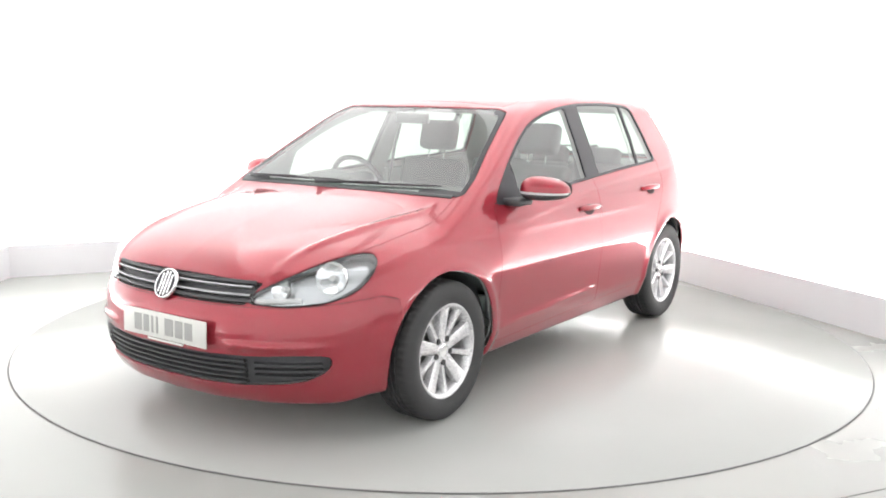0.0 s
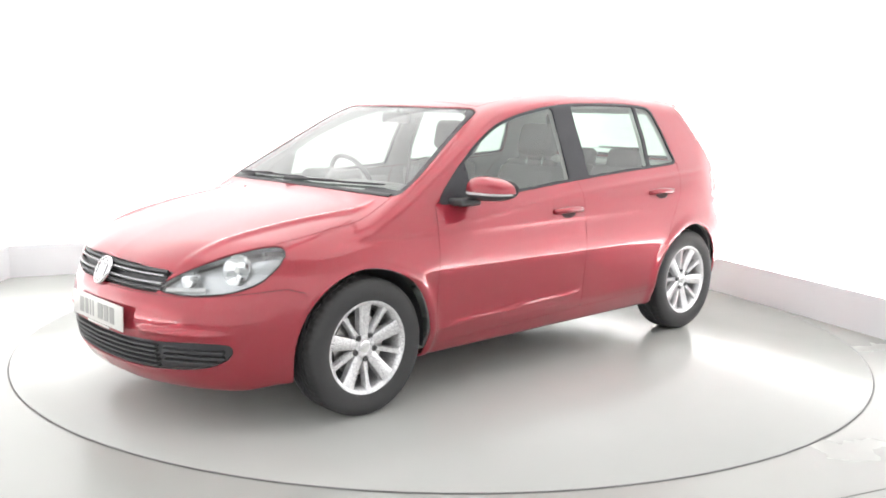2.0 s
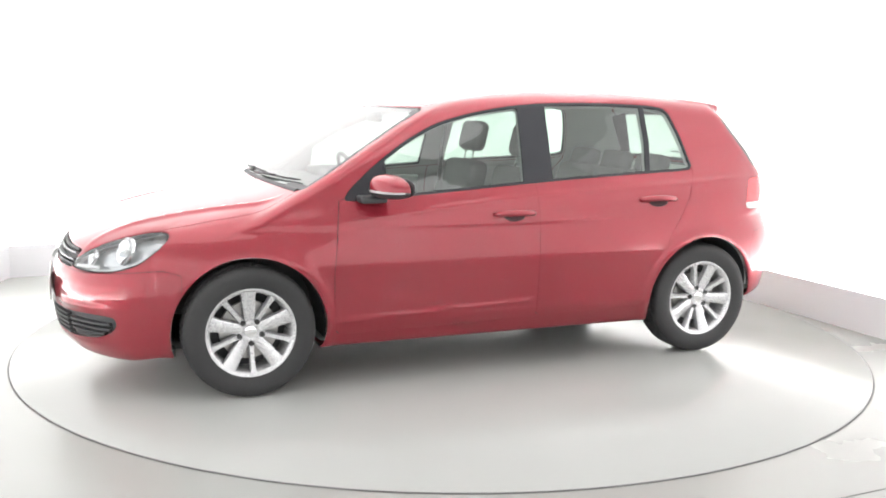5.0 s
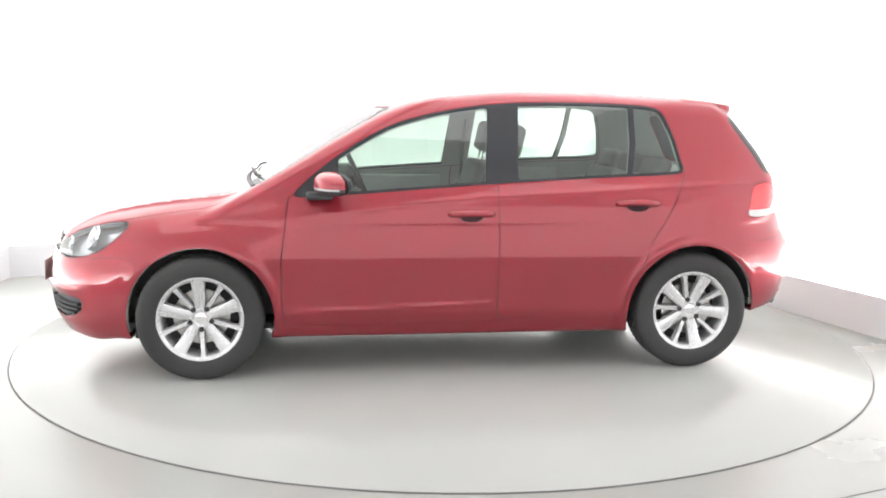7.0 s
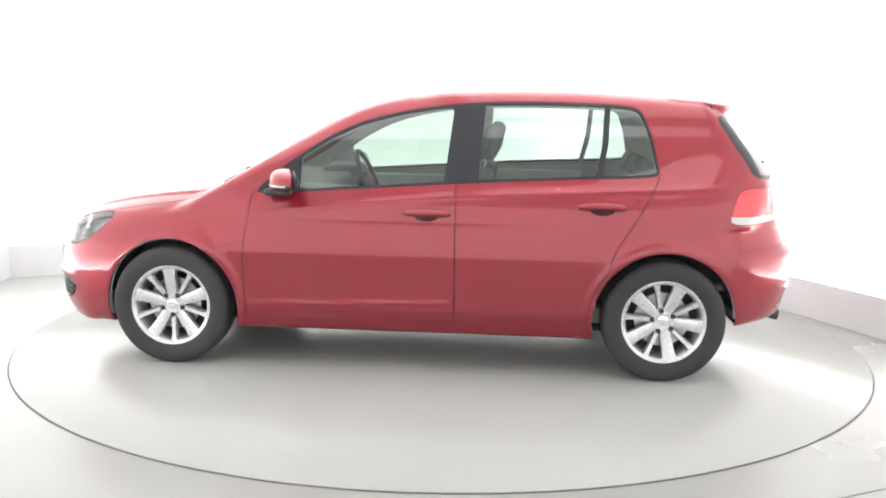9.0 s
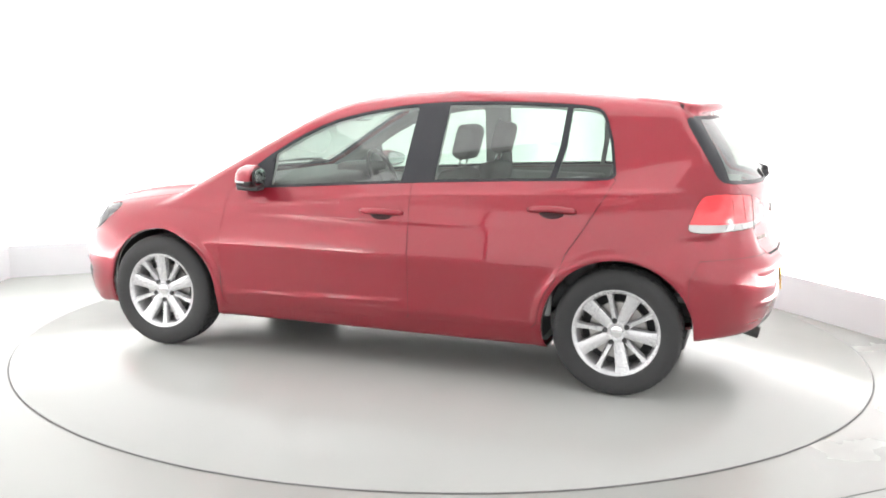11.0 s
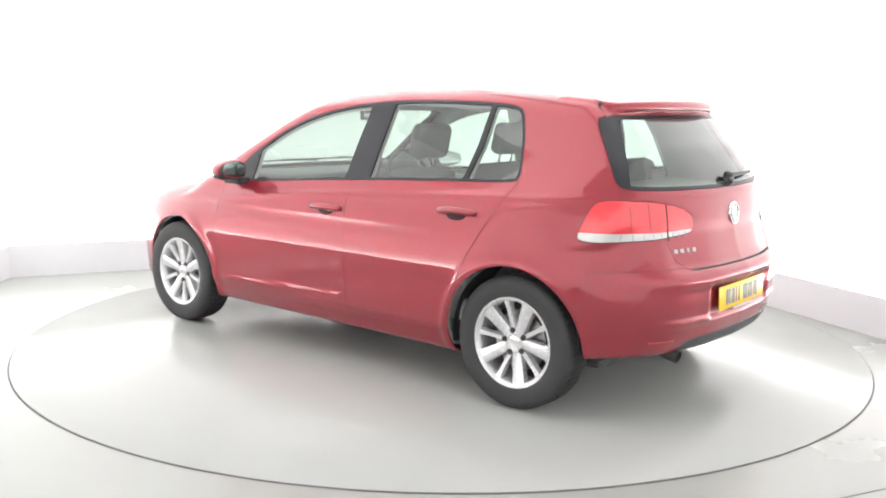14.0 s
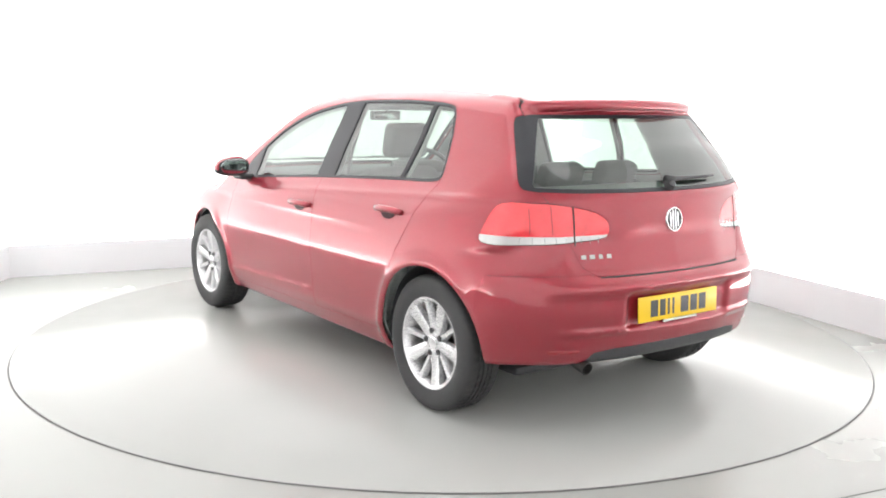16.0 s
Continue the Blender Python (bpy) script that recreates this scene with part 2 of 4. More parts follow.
def build_studio():
    floor = mesh_object("floor", [(-9, -9, -0.004), (9, -9, -0.004), (9, 9, -0.004), (-9, 9, -0.004)], [(0, 1, 2, 3)], M_FLOOR)
    tagged(floor, "pale grey glossy studio floor", "floor", kind="structure")
    up = 0.012
    for name, a, b, m, txt in (("wall_back", LEFT_END, CORNER, M_WALL_LIT, "glowing white backlit studio wall"),
                               ("wall_side", CORNER, RIGHT_END, M_WALL_LIT, "glowing white backlit studio wall"),
                               ("wall_left", NEAR_LEFT, LEFT_END, M_WALL_LIT, "glowing white backlit studio wall"),
                               ("wall_near", NEAR_LEFT, NEAR_RIGHT, M_WALL, "white studio wall out of view with added fill glow"),
                               ("wall_right", NEAR_RIGHT, RIGHT_END, M_WALL, "white studio wall out of view with added fill glow")):
        back = inward(a, b) * -0.16 if m is M_WALL_LIT else Vector((0, 0))
        over = (b - a).normalized() * (0.17 if m is M_WALL_LIT else 0.0)
        tagged(wall(name, a + back - over, b + back + over, -0.004, CEILING, m), txt, "wall")
    for name, a, b in (("skirting_back", LEFT_END, CORNER), ("skirting_side", CORNER, RIGHT_END), ("skirting_left", NEAR_LEFT, LEFT_END)):
        tagged(wall(name, a, b, -0.004, SKIRT, M_SKIRT, thick=0.018), "low white board along the foot of the wall", "skirting board")
    for a, b in ((LEFT_END, CORNER), (CORNER, CORNER + RIGHT_DIR * 7.0), (LEFT_END + (NEAR_LEFT - LEFT_END) * 0.75, LEFT_END)):
        uplight(a, b)
    ceil = mesh_object("ceiling", [(-9, -9, CEILING), (9, -9, CEILING), (9, 9, CEILING), (-9, 9, CEILING)], [(0, 3, 2, 1)], M_CEILING)
    tagged(ceil, "plain white studio ceiling", "ceiling", kind="structure")
    def light_box(cx, cy):
        q = [(cx - 1.1, cy - 2.6), (cx + 1.1, cy - 2.6), (cx + 1.1, cy + 2.6), (cx - 1.1, cy + 2.6)]
        ob = mesh_object("ceiling_light", [(x, y, z) for z in (CEILING - 0.08, CEILING - 0.01) for x, y in q],
                         [(0, 3, 2, 1), (4, 5, 6, 7), (0, 1, 5, 4), (1, 2, 6, 5), (2, 3, 7, 6), (3, 0, 4, 7)], M_CEIL_LIT)
        return tagged(ob, "wide glowing white overhead light box", "ceiling light", "overhead light boxes")
    for cx in (-1.45, 1.05):
        light_box(cx, -0.2)
    # joint strip round the turntable and the turntable itself
    bm = lathe([(TABLE_RADIUS - 0.006, -0.003), (TABLE_RADIUS - 0.006, -0.002), (TABLE_RADIUS + 0.004, -0.002), (TABLE_RADIUS + 0.004, -0.003)], 256, "z", True)
    tagged(part("joint_ring", bm, M_SEAM), "thin dark joint round the turntable", "floor joint", kind="structure")
    bm = lathe([(0.0, 0.0), (TABLE_RADIUS - 0.008, 0.0), (TABLE_RADIUS - 0.004, -0.003), (TABLE_RADIUS - 0.004, -0.0038), (0.0, -0.0038)], 256, "z")
    table = part("deck", bm, M_TABLE)
    base = new("turntable")
    tagged(base, "round grey glossy turntable set flush in the floor", "turntable")
    table.parent = base
    bm = lathe([(TABLE_RADIUS - 0.0075, -0.0002), (TABLE_RADIUS - 0.0068, 0.0004), (TABLE_RADIUS - 0.0045, 0.0002), (TABLE_RADIUS - 0.0045, -0.003)], 256, "z")
    part("edge_trim", bm, M_TRIM, base, "thin grey metal edge")
    # straight floor joint outside the turntable
    a, b = Vector((1.30, -2.521)), Vector((3.90, -1.35))
    d = (b - a).normalized()
    n = Vector((-d.y, d.x)) * 0.003
    seam = mesh_object("floor_joint", [((p + s * n).x, (p + s * n).y, z) for z in (-0.004, -0.0025) for p, s in ((a, 1), (b, 1), (b, -1), (a, -1))],
                       [(4, 5, 6, 7), (0, 1, 5, 4), (1, 2, 6, 5), (2, 3, 7, 6), (3, 0, 4, 7)], M_SEAM)
    tagged(seam, "thin dark straight joint in the floor", "floor joint", kind="structure")
    return base


turntable = build_studio()

# ---- the car's body as one smooth form ----


def spline(*points):
    """Monotone cubic through points."""
    x = np.array([p[0] for p in points], float)
    y = np.array([p[1] for p in points], float)
    h = np.diff(x)
    d = np.diff(y) / h
    m = np.zeros(len(x))
    m[0], m[-1] = d[0], d[-1]
    for i in range(1, len(x) - 1):
        if d[i - 1] * d[i] > 0:
            a, b = 2 * h[i] + h[i - 1], h[i] + 2 * h[i - 1]
            m[i] = (a + b) / (a / d[i - 1] + b / d[i])

    def at(q):
        q = np.asarray(q, float)
        i = np.clip(np.searchsorted(x, q) - 1, 0, len(h) - 1)
        t = np.clip((q - x[i]) / h[i], 0, 1)
        r = (y[i] * (2 * t ** 3 - 3 * t ** 2 + 1) + m[i] * h[i] * (t ** 3 - 2 * t ** 2 + t)
             + y[i + 1] * (3 * t ** 2 - 2 * t ** 3) + m[i + 1] * h[i] * (t ** 3 - t ** 2))
        r = r + np.where(q < x[0], (q - x[0]) * m[0], 0) + np.where(q > x[-1], (q - x[-1]) * m[-1], 0)
        return r
    return at


AXLE = 1.289
WHEEL_Z, TYRE_R, ARCH_R = 0.312, 0.316, 0.365
plan_width = spline((-2.1, 0.82), (-1.9, 0.862), (-1.6, 0.884), (-1.29, 0.89), (-0.9, 0.886), (0, 0.884), (0.9, 0.886), (1.29, 0.89), (1.6, 0.875), (1.9, 0.84), (2.2, 0.79))
tuck = spline((0.15, 0.10), (0.22, 0.07), (0.30, 0.036), (0.34, 0.024), (0.40, 0.019), (0.56, 0.0048), (0.605, 0.0006), (0.62, 0.0), (0.635, 0.0006), (0.70, 0.0062), (0.80, 0.0175), (0.875, 0.029), (0.93, 0.050), (1.0, 0.095), (1.1, 0.17))
shoulder_z = spline((-2.0, 1.02), (-1.2, 0.985), (-0.7, 0.958), (-0.2, 0.930), (0.3, 0.886), (0.82, 0.830), (1.2, 0.79))
nose_x = spline((0.14, 2.03), (0.20, 2.10), (0.27, 2.14), (0.36, 2.155), (0.46, 2.16), (0.53, 2.15), (0.60, 2.125), (0.66, 2.105), (0.72, 2.075), (0.80, 1.98), (0.9, 1.82))
nose_round = spline((0, 0), (0.2, 0.012), (0.41, 0.065), (0.52, 0.115), (0.62, 0.185), (0.71, 0.28), (0.77, 0.38), (0.83, 0.53), (0.9, 0.8))
tail_x = spline((0.15, -1.86), (0.22, -1.93), (0.30, -1.985), (0.42, -2.03), (0.56, -2.048), (0.66, -2.038), (0.80, -1.997), (0.90, -1.966), (1.0, -1.925), (1.1, -1.87))
tail_round = spline((0, 0), (0.25, 0.015), (0.42, 0.05), (0.55, 0.09), (0.65, 0.15), (0.73, 0.235), (0.79, 0.335), (0.84, 0.46), (0.9, 0.75))
deck_z = spline((-2.2, 1.25), (0.3, 1.22), (0.60, 1.14), (0.80, 1.06), (0.98, 0.985), (1.2, 0.945), (1.5, 0.895), (1.8, 0.825), (1.97, 0.765), (2.1, 0.69), (2.2, 0.6))
deck_fall = spline((0, 0), (0.3, 0.006), (0.5, 0.022), (0.62, 0.044), (0.72, 0.080), (0.8, 0.145), (0.9, 0.27))
cabin_width = spline((0.8, 0.86), (0.9, 0.835), (1.0, 0.797), (1.1, 0.757), (1.2, 0.712), (1.3, 0.664), (1.38, 0.627), (1.42, 0.605), (1.46, 0.575), (1.52, 0.52))
cabin_plan = spline((-2.0, -0.105), (-1.6, -0.050), (-1.2, -0.024), (-0.7, -0.008), (-0.2, 0.0), (0.4, -0.002), (0.9, -0.02), (1.2, -0.05))
screen_x = spline((0.9, 1.22), (1.0, 1.045), (1.1, 0.885), (1.2, 0.73), (1.3, 0.56), (1.38, 0.40), (1.45, 0.20))
screen_bow = spline((0.9, 0.048), (0.98, 0.050), (1.1, 0.066), (1.25, 0.095), (1.37, 0.105), (1.46, 0.12))
belly_z = spline((-2.1, 0.325), (-1.85, 0.315), (-1.68, 0.300), (-1.55, 0.275), (-1.35, 0.20), (-1.1, 0.20), (1.68, 0.20), (1.85, 0.178), (2.2, 0.178))
roof_z = spline((-1.9, 1.40), (-1.7, 1.429), (-1.43, 1.458), (-1.1, 1.482), (-0.75, 1.495), (-0.43, 1.495), (-0.12, 1.479), (0.2, 1.440), (0.45, 1.388), (0.8, 1.27))
hatch_x = spline((0.78, -1.90), (0.9, -1.953), (1.0, -1.945), (1.08, -1.90), (1.2, -1.805), (1.3, -1.72), (1.4, -1.63), (1.5, -1.53))


def smax(a, b, k):
    h = np.maximum(k - np.abs(a - b), 0) / k
    return np.maximum(a, b) + h * h * k / 4


def slope(f, q):
    return (f(q + 0.004) - f(q - 0.004)) / 0.008


def body_field(p):
    """Below zero inside the car's outer skin."""
    x, y, z = p[:, 0], np.abs(p[:, 1]), p[:, 2]
    w = plan_width(x) - tuck(z)
    # swollen lips round the wheel arches
    for ax in (AXLE, -AXLE):
        r = np.hypot(x - ax, z - WHEEL_Z)
        w = w + 0.012 * np.exp(-((r - 0.385) / 0.030) ** 2)
    # shoulder crease below the windows
    w = w + 0.006 * np.exp(-((z - shoulder_z(x)) / 0.015) ** 2) / (1 + np.exp((x - 0.95) / 0.06))
    # pressed line low on the front door
    w = w + 0.0038 * np.exp(-((z - 0.374 + 0.037 * x) / 0.013) ** 2) / ((1 + np.exp((x - 0.84) / 0.01)) * (1 + np.exp((-0.19 - x) / 0.01)))
    side = (y - w) / np.sqrt(1 + slope(tuck, z) ** 2)
    edge = 0.013 * np.exp(-((z - 0.432) / 0.016) ** 2) / ((1 + np.exp((y - 0.66) / 0.03)) * (1 + np.exp((0.35 - y) / 0.012)))
    front = (x - nose_x(z) - edge + nose_round(y)) / np.sqrt(1 + slope(nose_round, y) ** 2)
    # squarer bumper corners and the recess for the number plate
    full = 1 - 0.14 / (1 + np.exp((z - 0.70) / 0.03))
    dent = 0.022 / ((1 + np.exp((y - 0.33) / 0.008)) * (1 + np.exp((0.455 - z) / 0.006)) * (1 + np.exp((z - 0.615) / 0.008)))
    # the tailgate sits back behind the bumper's shelf
    shelf = 0.026 / ((1 + np.exp((0.695 - z) / 0.010)) * (1 + np.exp((z - 0.93) / 0.05)) * (1 + np.exp((y - 0.56) / 0.025)))
    shelf = shelf - 0.016 * np.exp(-((z - 0.650) / 0.035) ** 2) / (1 + np.exp((y - 0.66) / 0.04))
    shelf = shelf - 0.011 * np.exp(-((z - 0.462) / 0.014) ** 2) / (1 + np.exp((y - 0.60) / 0.03))
    back = (tail_x(z) + shelf + dent + tail_round(y) * full - x) / np.sqrt(1 + slope(tail_round, y) ** 2)
    ridge = 0.012 * np.exp(-((y - 0.835 + 0.18 * x) / 0.020) ** 2) / (1 + np.exp((0.95 - x) / 0.03))
    top = (z - deck_z(x) + deck_fall(y) - ridge) / np.sqrt(1 + slope(deck_fall, y) ** 2 + slope(deck_z, x) ** 2)
    low = smax(smax(smax(side, front, 0.07), back, 0.07), belly_z(x) - z, 0.03)
    low = smax(low, top, 0.07)
    flank = (y - cabin_width(z) - cabin_plan(x)) / 1.1
    screen = (x - screen_x(z) + screen_bow(z) * (y / 0.6) ** 2.2) / 1.9
    roof = z - roof_z(x) + 0.032 * (y / 0.55) ** 2.4
    hatch = (hatch_x(z) + 0.11 * (y / 0.6) ** 2.4 - x) / 1.3
    cab = smax(smax(flank, roof, 0.07), screen, 0.05)
    cab = smax(smax(cab, hatch, 0.06), 0.8 - z, 0.02)
    # lip of the roof spoiler
    edge = smax(y - 0.525, -1.705 + 0.12 * (y / 0.53) ** 2.6 - x, 0.04)
    lip = smax(smax(roof, roof_z(x) - 0.032 * (y / 0.55) ** 2.4 - 0.046 - z, 0.022), smax(edge, x + 1.3, 0.02), 0.022)
    cab = -smax(-cab, -lip, 0.018)
    return -smax(-low, -cab, 0.028)


def gradient(p, e=0.002):
    g = np.empty_like(p)
    for k in range(3):
        d = np.zeros(3)
        d[k] = e
        g[:, k] = (body_field(p + d) - body_field(p - d)) / (2 * e)
    return g


def settle(p, rounds=4, limit=0.012):
    """Pull points onto the skin."""
    p = p.copy()
    for _ in range(rounds):
        f = body_field(p)
        g = gradient(p)
        step = -(f / np.maximum((g * g).sum(1), 0.05))[:, None] * g
        n = np.linalg.norm(step, axis=1, keepdims=True)
        p += step * np.minimum(1, limit / np.maximum(n, 1e-9))
    return p


def skin(h=0.0165):
    """Surface nets over the field, settled onto it; triangles."""
    ax = np.arange(-2.16, 2.30, h)
    ay = np.arange(-0.5 * h - h * 57, h * 58, h)
    az = np.arange(0.14, 1.54, h)
    X, Y, Z = np.meshgrid(ax, ay, az, indexing="ij")
    val = body_field(np.stack([X.ravel(), Y.ravel(), Z.ravel()], 1)).reshape(X.shape)
    base = np.array([ax[0], ay[0], az[0]])
    cells = tuple(n - 1 for n in val.shape)
    total = np.zeros(cells + (3,))
    count = np.zeros(cells)
    corner = [(i, j, k) for i in (0, 1) for j in (0, 1) for k in (0, 1)]

    def view(c):
        return val[c[0]:c[0] + cells[0], c[1]:c[1] + cells[1], c[2]:c[2] + cells[2]]
    for a in corner:
        for axis in range(3):
            if a[axis] == 0:
                b = list(a)
                b[axis] = 1
                va, vb = view(a), view(b)
                hit = (va < 0) != (vb < 0)
                t = np.where(hit, va / np.where(hit, va - vb, 1), 0)
                for k in range(3):
                    total[..., k] += np.where(hit, a[k] + (t if k == axis else 0), 0)
                count += hit
    active = count > 0
    index = -np.ones(cells, int)
    index[active] = np.arange(active.sum())
    where = np.argwhere(active)
    verts = base + (where + total[active] / count[active][:, None]) * h
    quads = []
    inside = val < 0
    for axis in range(3):
        o1, o2 = (axis + 1) % 3, (axis + 2) % 3
        a = np.moveaxis(inside, axis, 0)
        change = np.moveaxis(a[:-1] != a[1:], 0, axis)
        at = np.argwhere(change)
        at = at[(at[:, o1] > 0) & (at[:, o2] > 0) & (at[:, o1] < cells[o1]) & (at[:, o2] < cells[o2])]
        q = []
        for s1, s2 in ((-1, -1), (0, -1), (0, 0), (-1, 0)):
            c = at.copy()
            c[:, o1] += s1
            c[:, o2] += s2
            q.append(index[c[:, 0], c[:, 1], c[:, 2]])
        q = np.stack(q, 1)
        flip = ~inside[at[:, 0], at[:, 1], at[:, 2]]
        q[flip] = q[flip][:, ::-1]
        quads.append(q)
    quads = np.concatenate(quads)
    verts = settle(verts)
    # split along the shorter diagonal
    d1 = np.linalg.norm(verts[quads[:, 0]] - verts[quads[:, 2]], axis=1)
    d2 = np.linalg.norm(verts[quads[:, 1]] - verts[quads[:, 3]], axis=1)
    s = (d1 <= d2)[:, None]
    t1 = np.where(s, quads[:, [0, 1, 2]], quads[:, [0, 1, 3]])
    t2 = np.where(s, quads[:, [0, 2, 3]], quads[:, [1, 2, 3]])
    return verts, np.concatenate([t1, t2])


def polygon(points, rounding=0.0):
    """Signed distance to a polygon, inside below zero, corners rounded."""
    P = np.array(points, float)
    Q = np.roll(P, -1, 0)

    def at(u, v):
        s = np.stack([u, v], 1)
        best = np.full(len(s), 1e9)
        odd = np.zeros(len(s), bool)
        for a, b in zip(P, Q):
            e = b - a
            w = s - a
            t = np.clip((w @ e) / (e @ e), 0, 1)
            best = np.minimum(best, ((w - t[:, None] * e) ** 2).sum(1))
            cond = (a[1] > s[:, 1]) != (b[1] > s[:, 1])
            if abs(e[1]) > 1e-12:
                odd ^= cond & (s[:, 0] < a[0] + (s[:, 1] - a[1]) * e[0] / e[1])
        return np.where(odd, -1, 1) * np.sqrt(best) - rounding
    return at


def smooth_loop(points, times=2):
    """Corner-cutting of a closed outline."""
    p = np.array(points, float)
    for _ in range(times):
        q = np.roll(p, -1, 0)
        p = np.stack([0.8 * p + 0.2 * q, 0.2 * p + 0.8 * q], 1).reshape(-1, 2)
    return p


class Skin:
    """The skin's triangles, each with the name of the panel that it belongs to."""

    def __init__(self):
        self.v, self.f = skin()
        self.n = gradient(self.v)
        self.label = np.zeros(len(self.f), int)
        self.names = ["body_shell"]

    def distance(self, sdf, uses, where):
        g = np.full(len(self.v), 1.0)
        x, y, z = self.v[:, 0], np.abs(self.v[:, 1]), self.v[:, 2]
        m = where(x, y, z)
        co = {"x": x, "y": y, "z": z, "front": y - x, "rear": y + x}
        g[m] = sdf(co[uses[0]][m], co[uses[1]][m])
        return g

    def split(self, g):
        s = g > 0
        k = s[self.f].sum(1)
        mixed = (k == 1) | (k == 2)
        if not mixed.any():
            return g
        f, lab = self.f[mixed], self.label[mixed]
        lone = np.where((k[mixed] == 1)[:, None], s[f], ~s[f]).argmax(1)
        r = np.arange(len(f))
        a, b, c = f[r, lone], f[r, (lone + 1) % 3], f[r, (lone + 2) % 3]
        e = np.sort(np.concatenate([np.stack([a, b], 1), np.stack([a, c], 1)]), 1)
        uniq, inv = np.unique(e, axis=0, return_inverse=True)
        inv = inv.ravel()
        ga, gb = g[uniq[:, 0]], g[uniq[:, 1]]
        t = np.clip(ga / (ga - gb), 0.02, 0.98)[:, None]
        pts = self.v[uniq[:, 0]] * (1 - t) + self.v[uniq[:, 1]] * t
        pts = settle(pts, 2, 0.004)
        base = len(self.v)
        self.v = np.concatenate([self.v, pts])
        self.n = np.concatenate([self.n, gradient(pts)])
        ab, ac = base + inv[:len(f)], base + inv[len(f):]
        self.f = np.concatenate([self.f[~mixed], np.stack([a, ab, ac], 1), np.stack([ab, b, c], 1), np.stack([ab, c, ac], 1)])
        self.label = np.concatenate([self.label[~mixed], lab, lab, lab])
        return np.concatenate([g, np.zeros(len(pts))])

    def panel(self, name, sdf, uses, where, gap=0.005, over=None):
        """Cut a panel out of what the skin has there, with an open joint round it."""
        self.split(self.distance(sdf, uses, where) - gap / 2)
        if gap:
            self.split(self.distance(sdf, uses, where) + gap / 2)
        g = self.distance(sdf, uses, where)
        mid = g[self.f].mean(1)
        allowed = np.ones(len(self.f), bool) if over is None else np.isin(self.label, [self.id(o) for o in over])
        self.label[allowed & (mid < -gap / 2)] = self.id(name)
        if gap:
            self.label[allowed & (np.abs(mid) <= gap / 2)] = self.id("joint")

    def id(self, name):
        if name not in self.names:
            self.names.append(name)
        return self.names.index(name)

    def take(self, names, side=0, depth=0.0, lift=0.0):
        """Vertices, faces and normals of panels; depth turns the rim inwards."""
        m = np.isin(self.label, [self.id(n) for n in names])
        if side:
            m &= side * self.v[self.f].mean(1)[:, 1] > 0
        f = self.f[m]
        used, inv = np.unique(f, return_inverse=True)
        f = inv.reshape(-1, 3)
        n = self.n[used] / np.linalg.norm(self.n[used], axis=1, keepdims=True)
        v = self.v[used] + n * lift
        if depth:
            e = np.concatenate([f[:, [0, 1]], f[:, [1, 2]], f[:, [2, 0]]])
            key = np.sort(e, 1)
            u, first, cnt = np.unique(key, axis=0, return_index=True, return_counts=True)
            e = e[first[cnt == 1]]
            k = len(v)
            low = -np.ones(len(v), int)
            ring = np.unique(e)
            low[ring] = k + np.arange(len(ring))
            v = np.concatenate([v, v[ring] - n[ring] * depth])
            n = np.concatenate([n, n[ring]])
            quad = np.stack([e[:, 1], e[:, 0], low[e[:, 0]]], 1), np.stack([e[:, 1], low[e[:, 0]], low[e[:, 1]]], 1)
            f = np.concatenate([f, *quad])
        return v, f, n

    def make(self, name, mat, parent, names=None, side=0, depth=0.012, lift=0.0, label=""):
        v, f, n = self.take(names or [name], side, depth, lift)
        if not len(f):
            print("EMPTY PANEL", name)
        return mesh_object(name, v, f, mat, parent, label, n)


SIDE = lambda x, y, z: (y > 0.36) & (x < 1.95) & (x > -1.9)
FRONT = lambda x, y, z: x > 1.45
NOSE = lambda x, y, z: (x > 1.3) & (z < 0.9)
REAR = lambda x, y, z: (x < -1.3)
TOP = lambda x, y, z: (z > 0.55) & (x > 0.5) & (x < 2.2)
DLO = smooth_loop([(0.835, 0.918), (0.56, 0.938), (-0.25, 0.998), (-0.80, 1.028), (-1.215, 1.045), (-1.245, 1.07), (-1.236, 1.11), (-1.21, 1.24), (-1.165, 1.36),
                   (-1.13, 1.392), (-1.03, 1.407), (-0.7, 1.417), (-0.36, 1.411), (-0.12, 1.390), (0.10, 1.352), (0.30, 1.298), (0.48, 1.210), (0.66, 1.09), (0.80, 0.972)], 2)


def arch_path(ax, r, a0, a1, n=10):
    return [(ax + r * math.cos(radians(a0 + (a1 - a0) * i / (n - 1))), WHEEL_Z + r * math.sin(radians(a0 + (a1 - a0) * i / (n - 1)))) for i in range(n)]


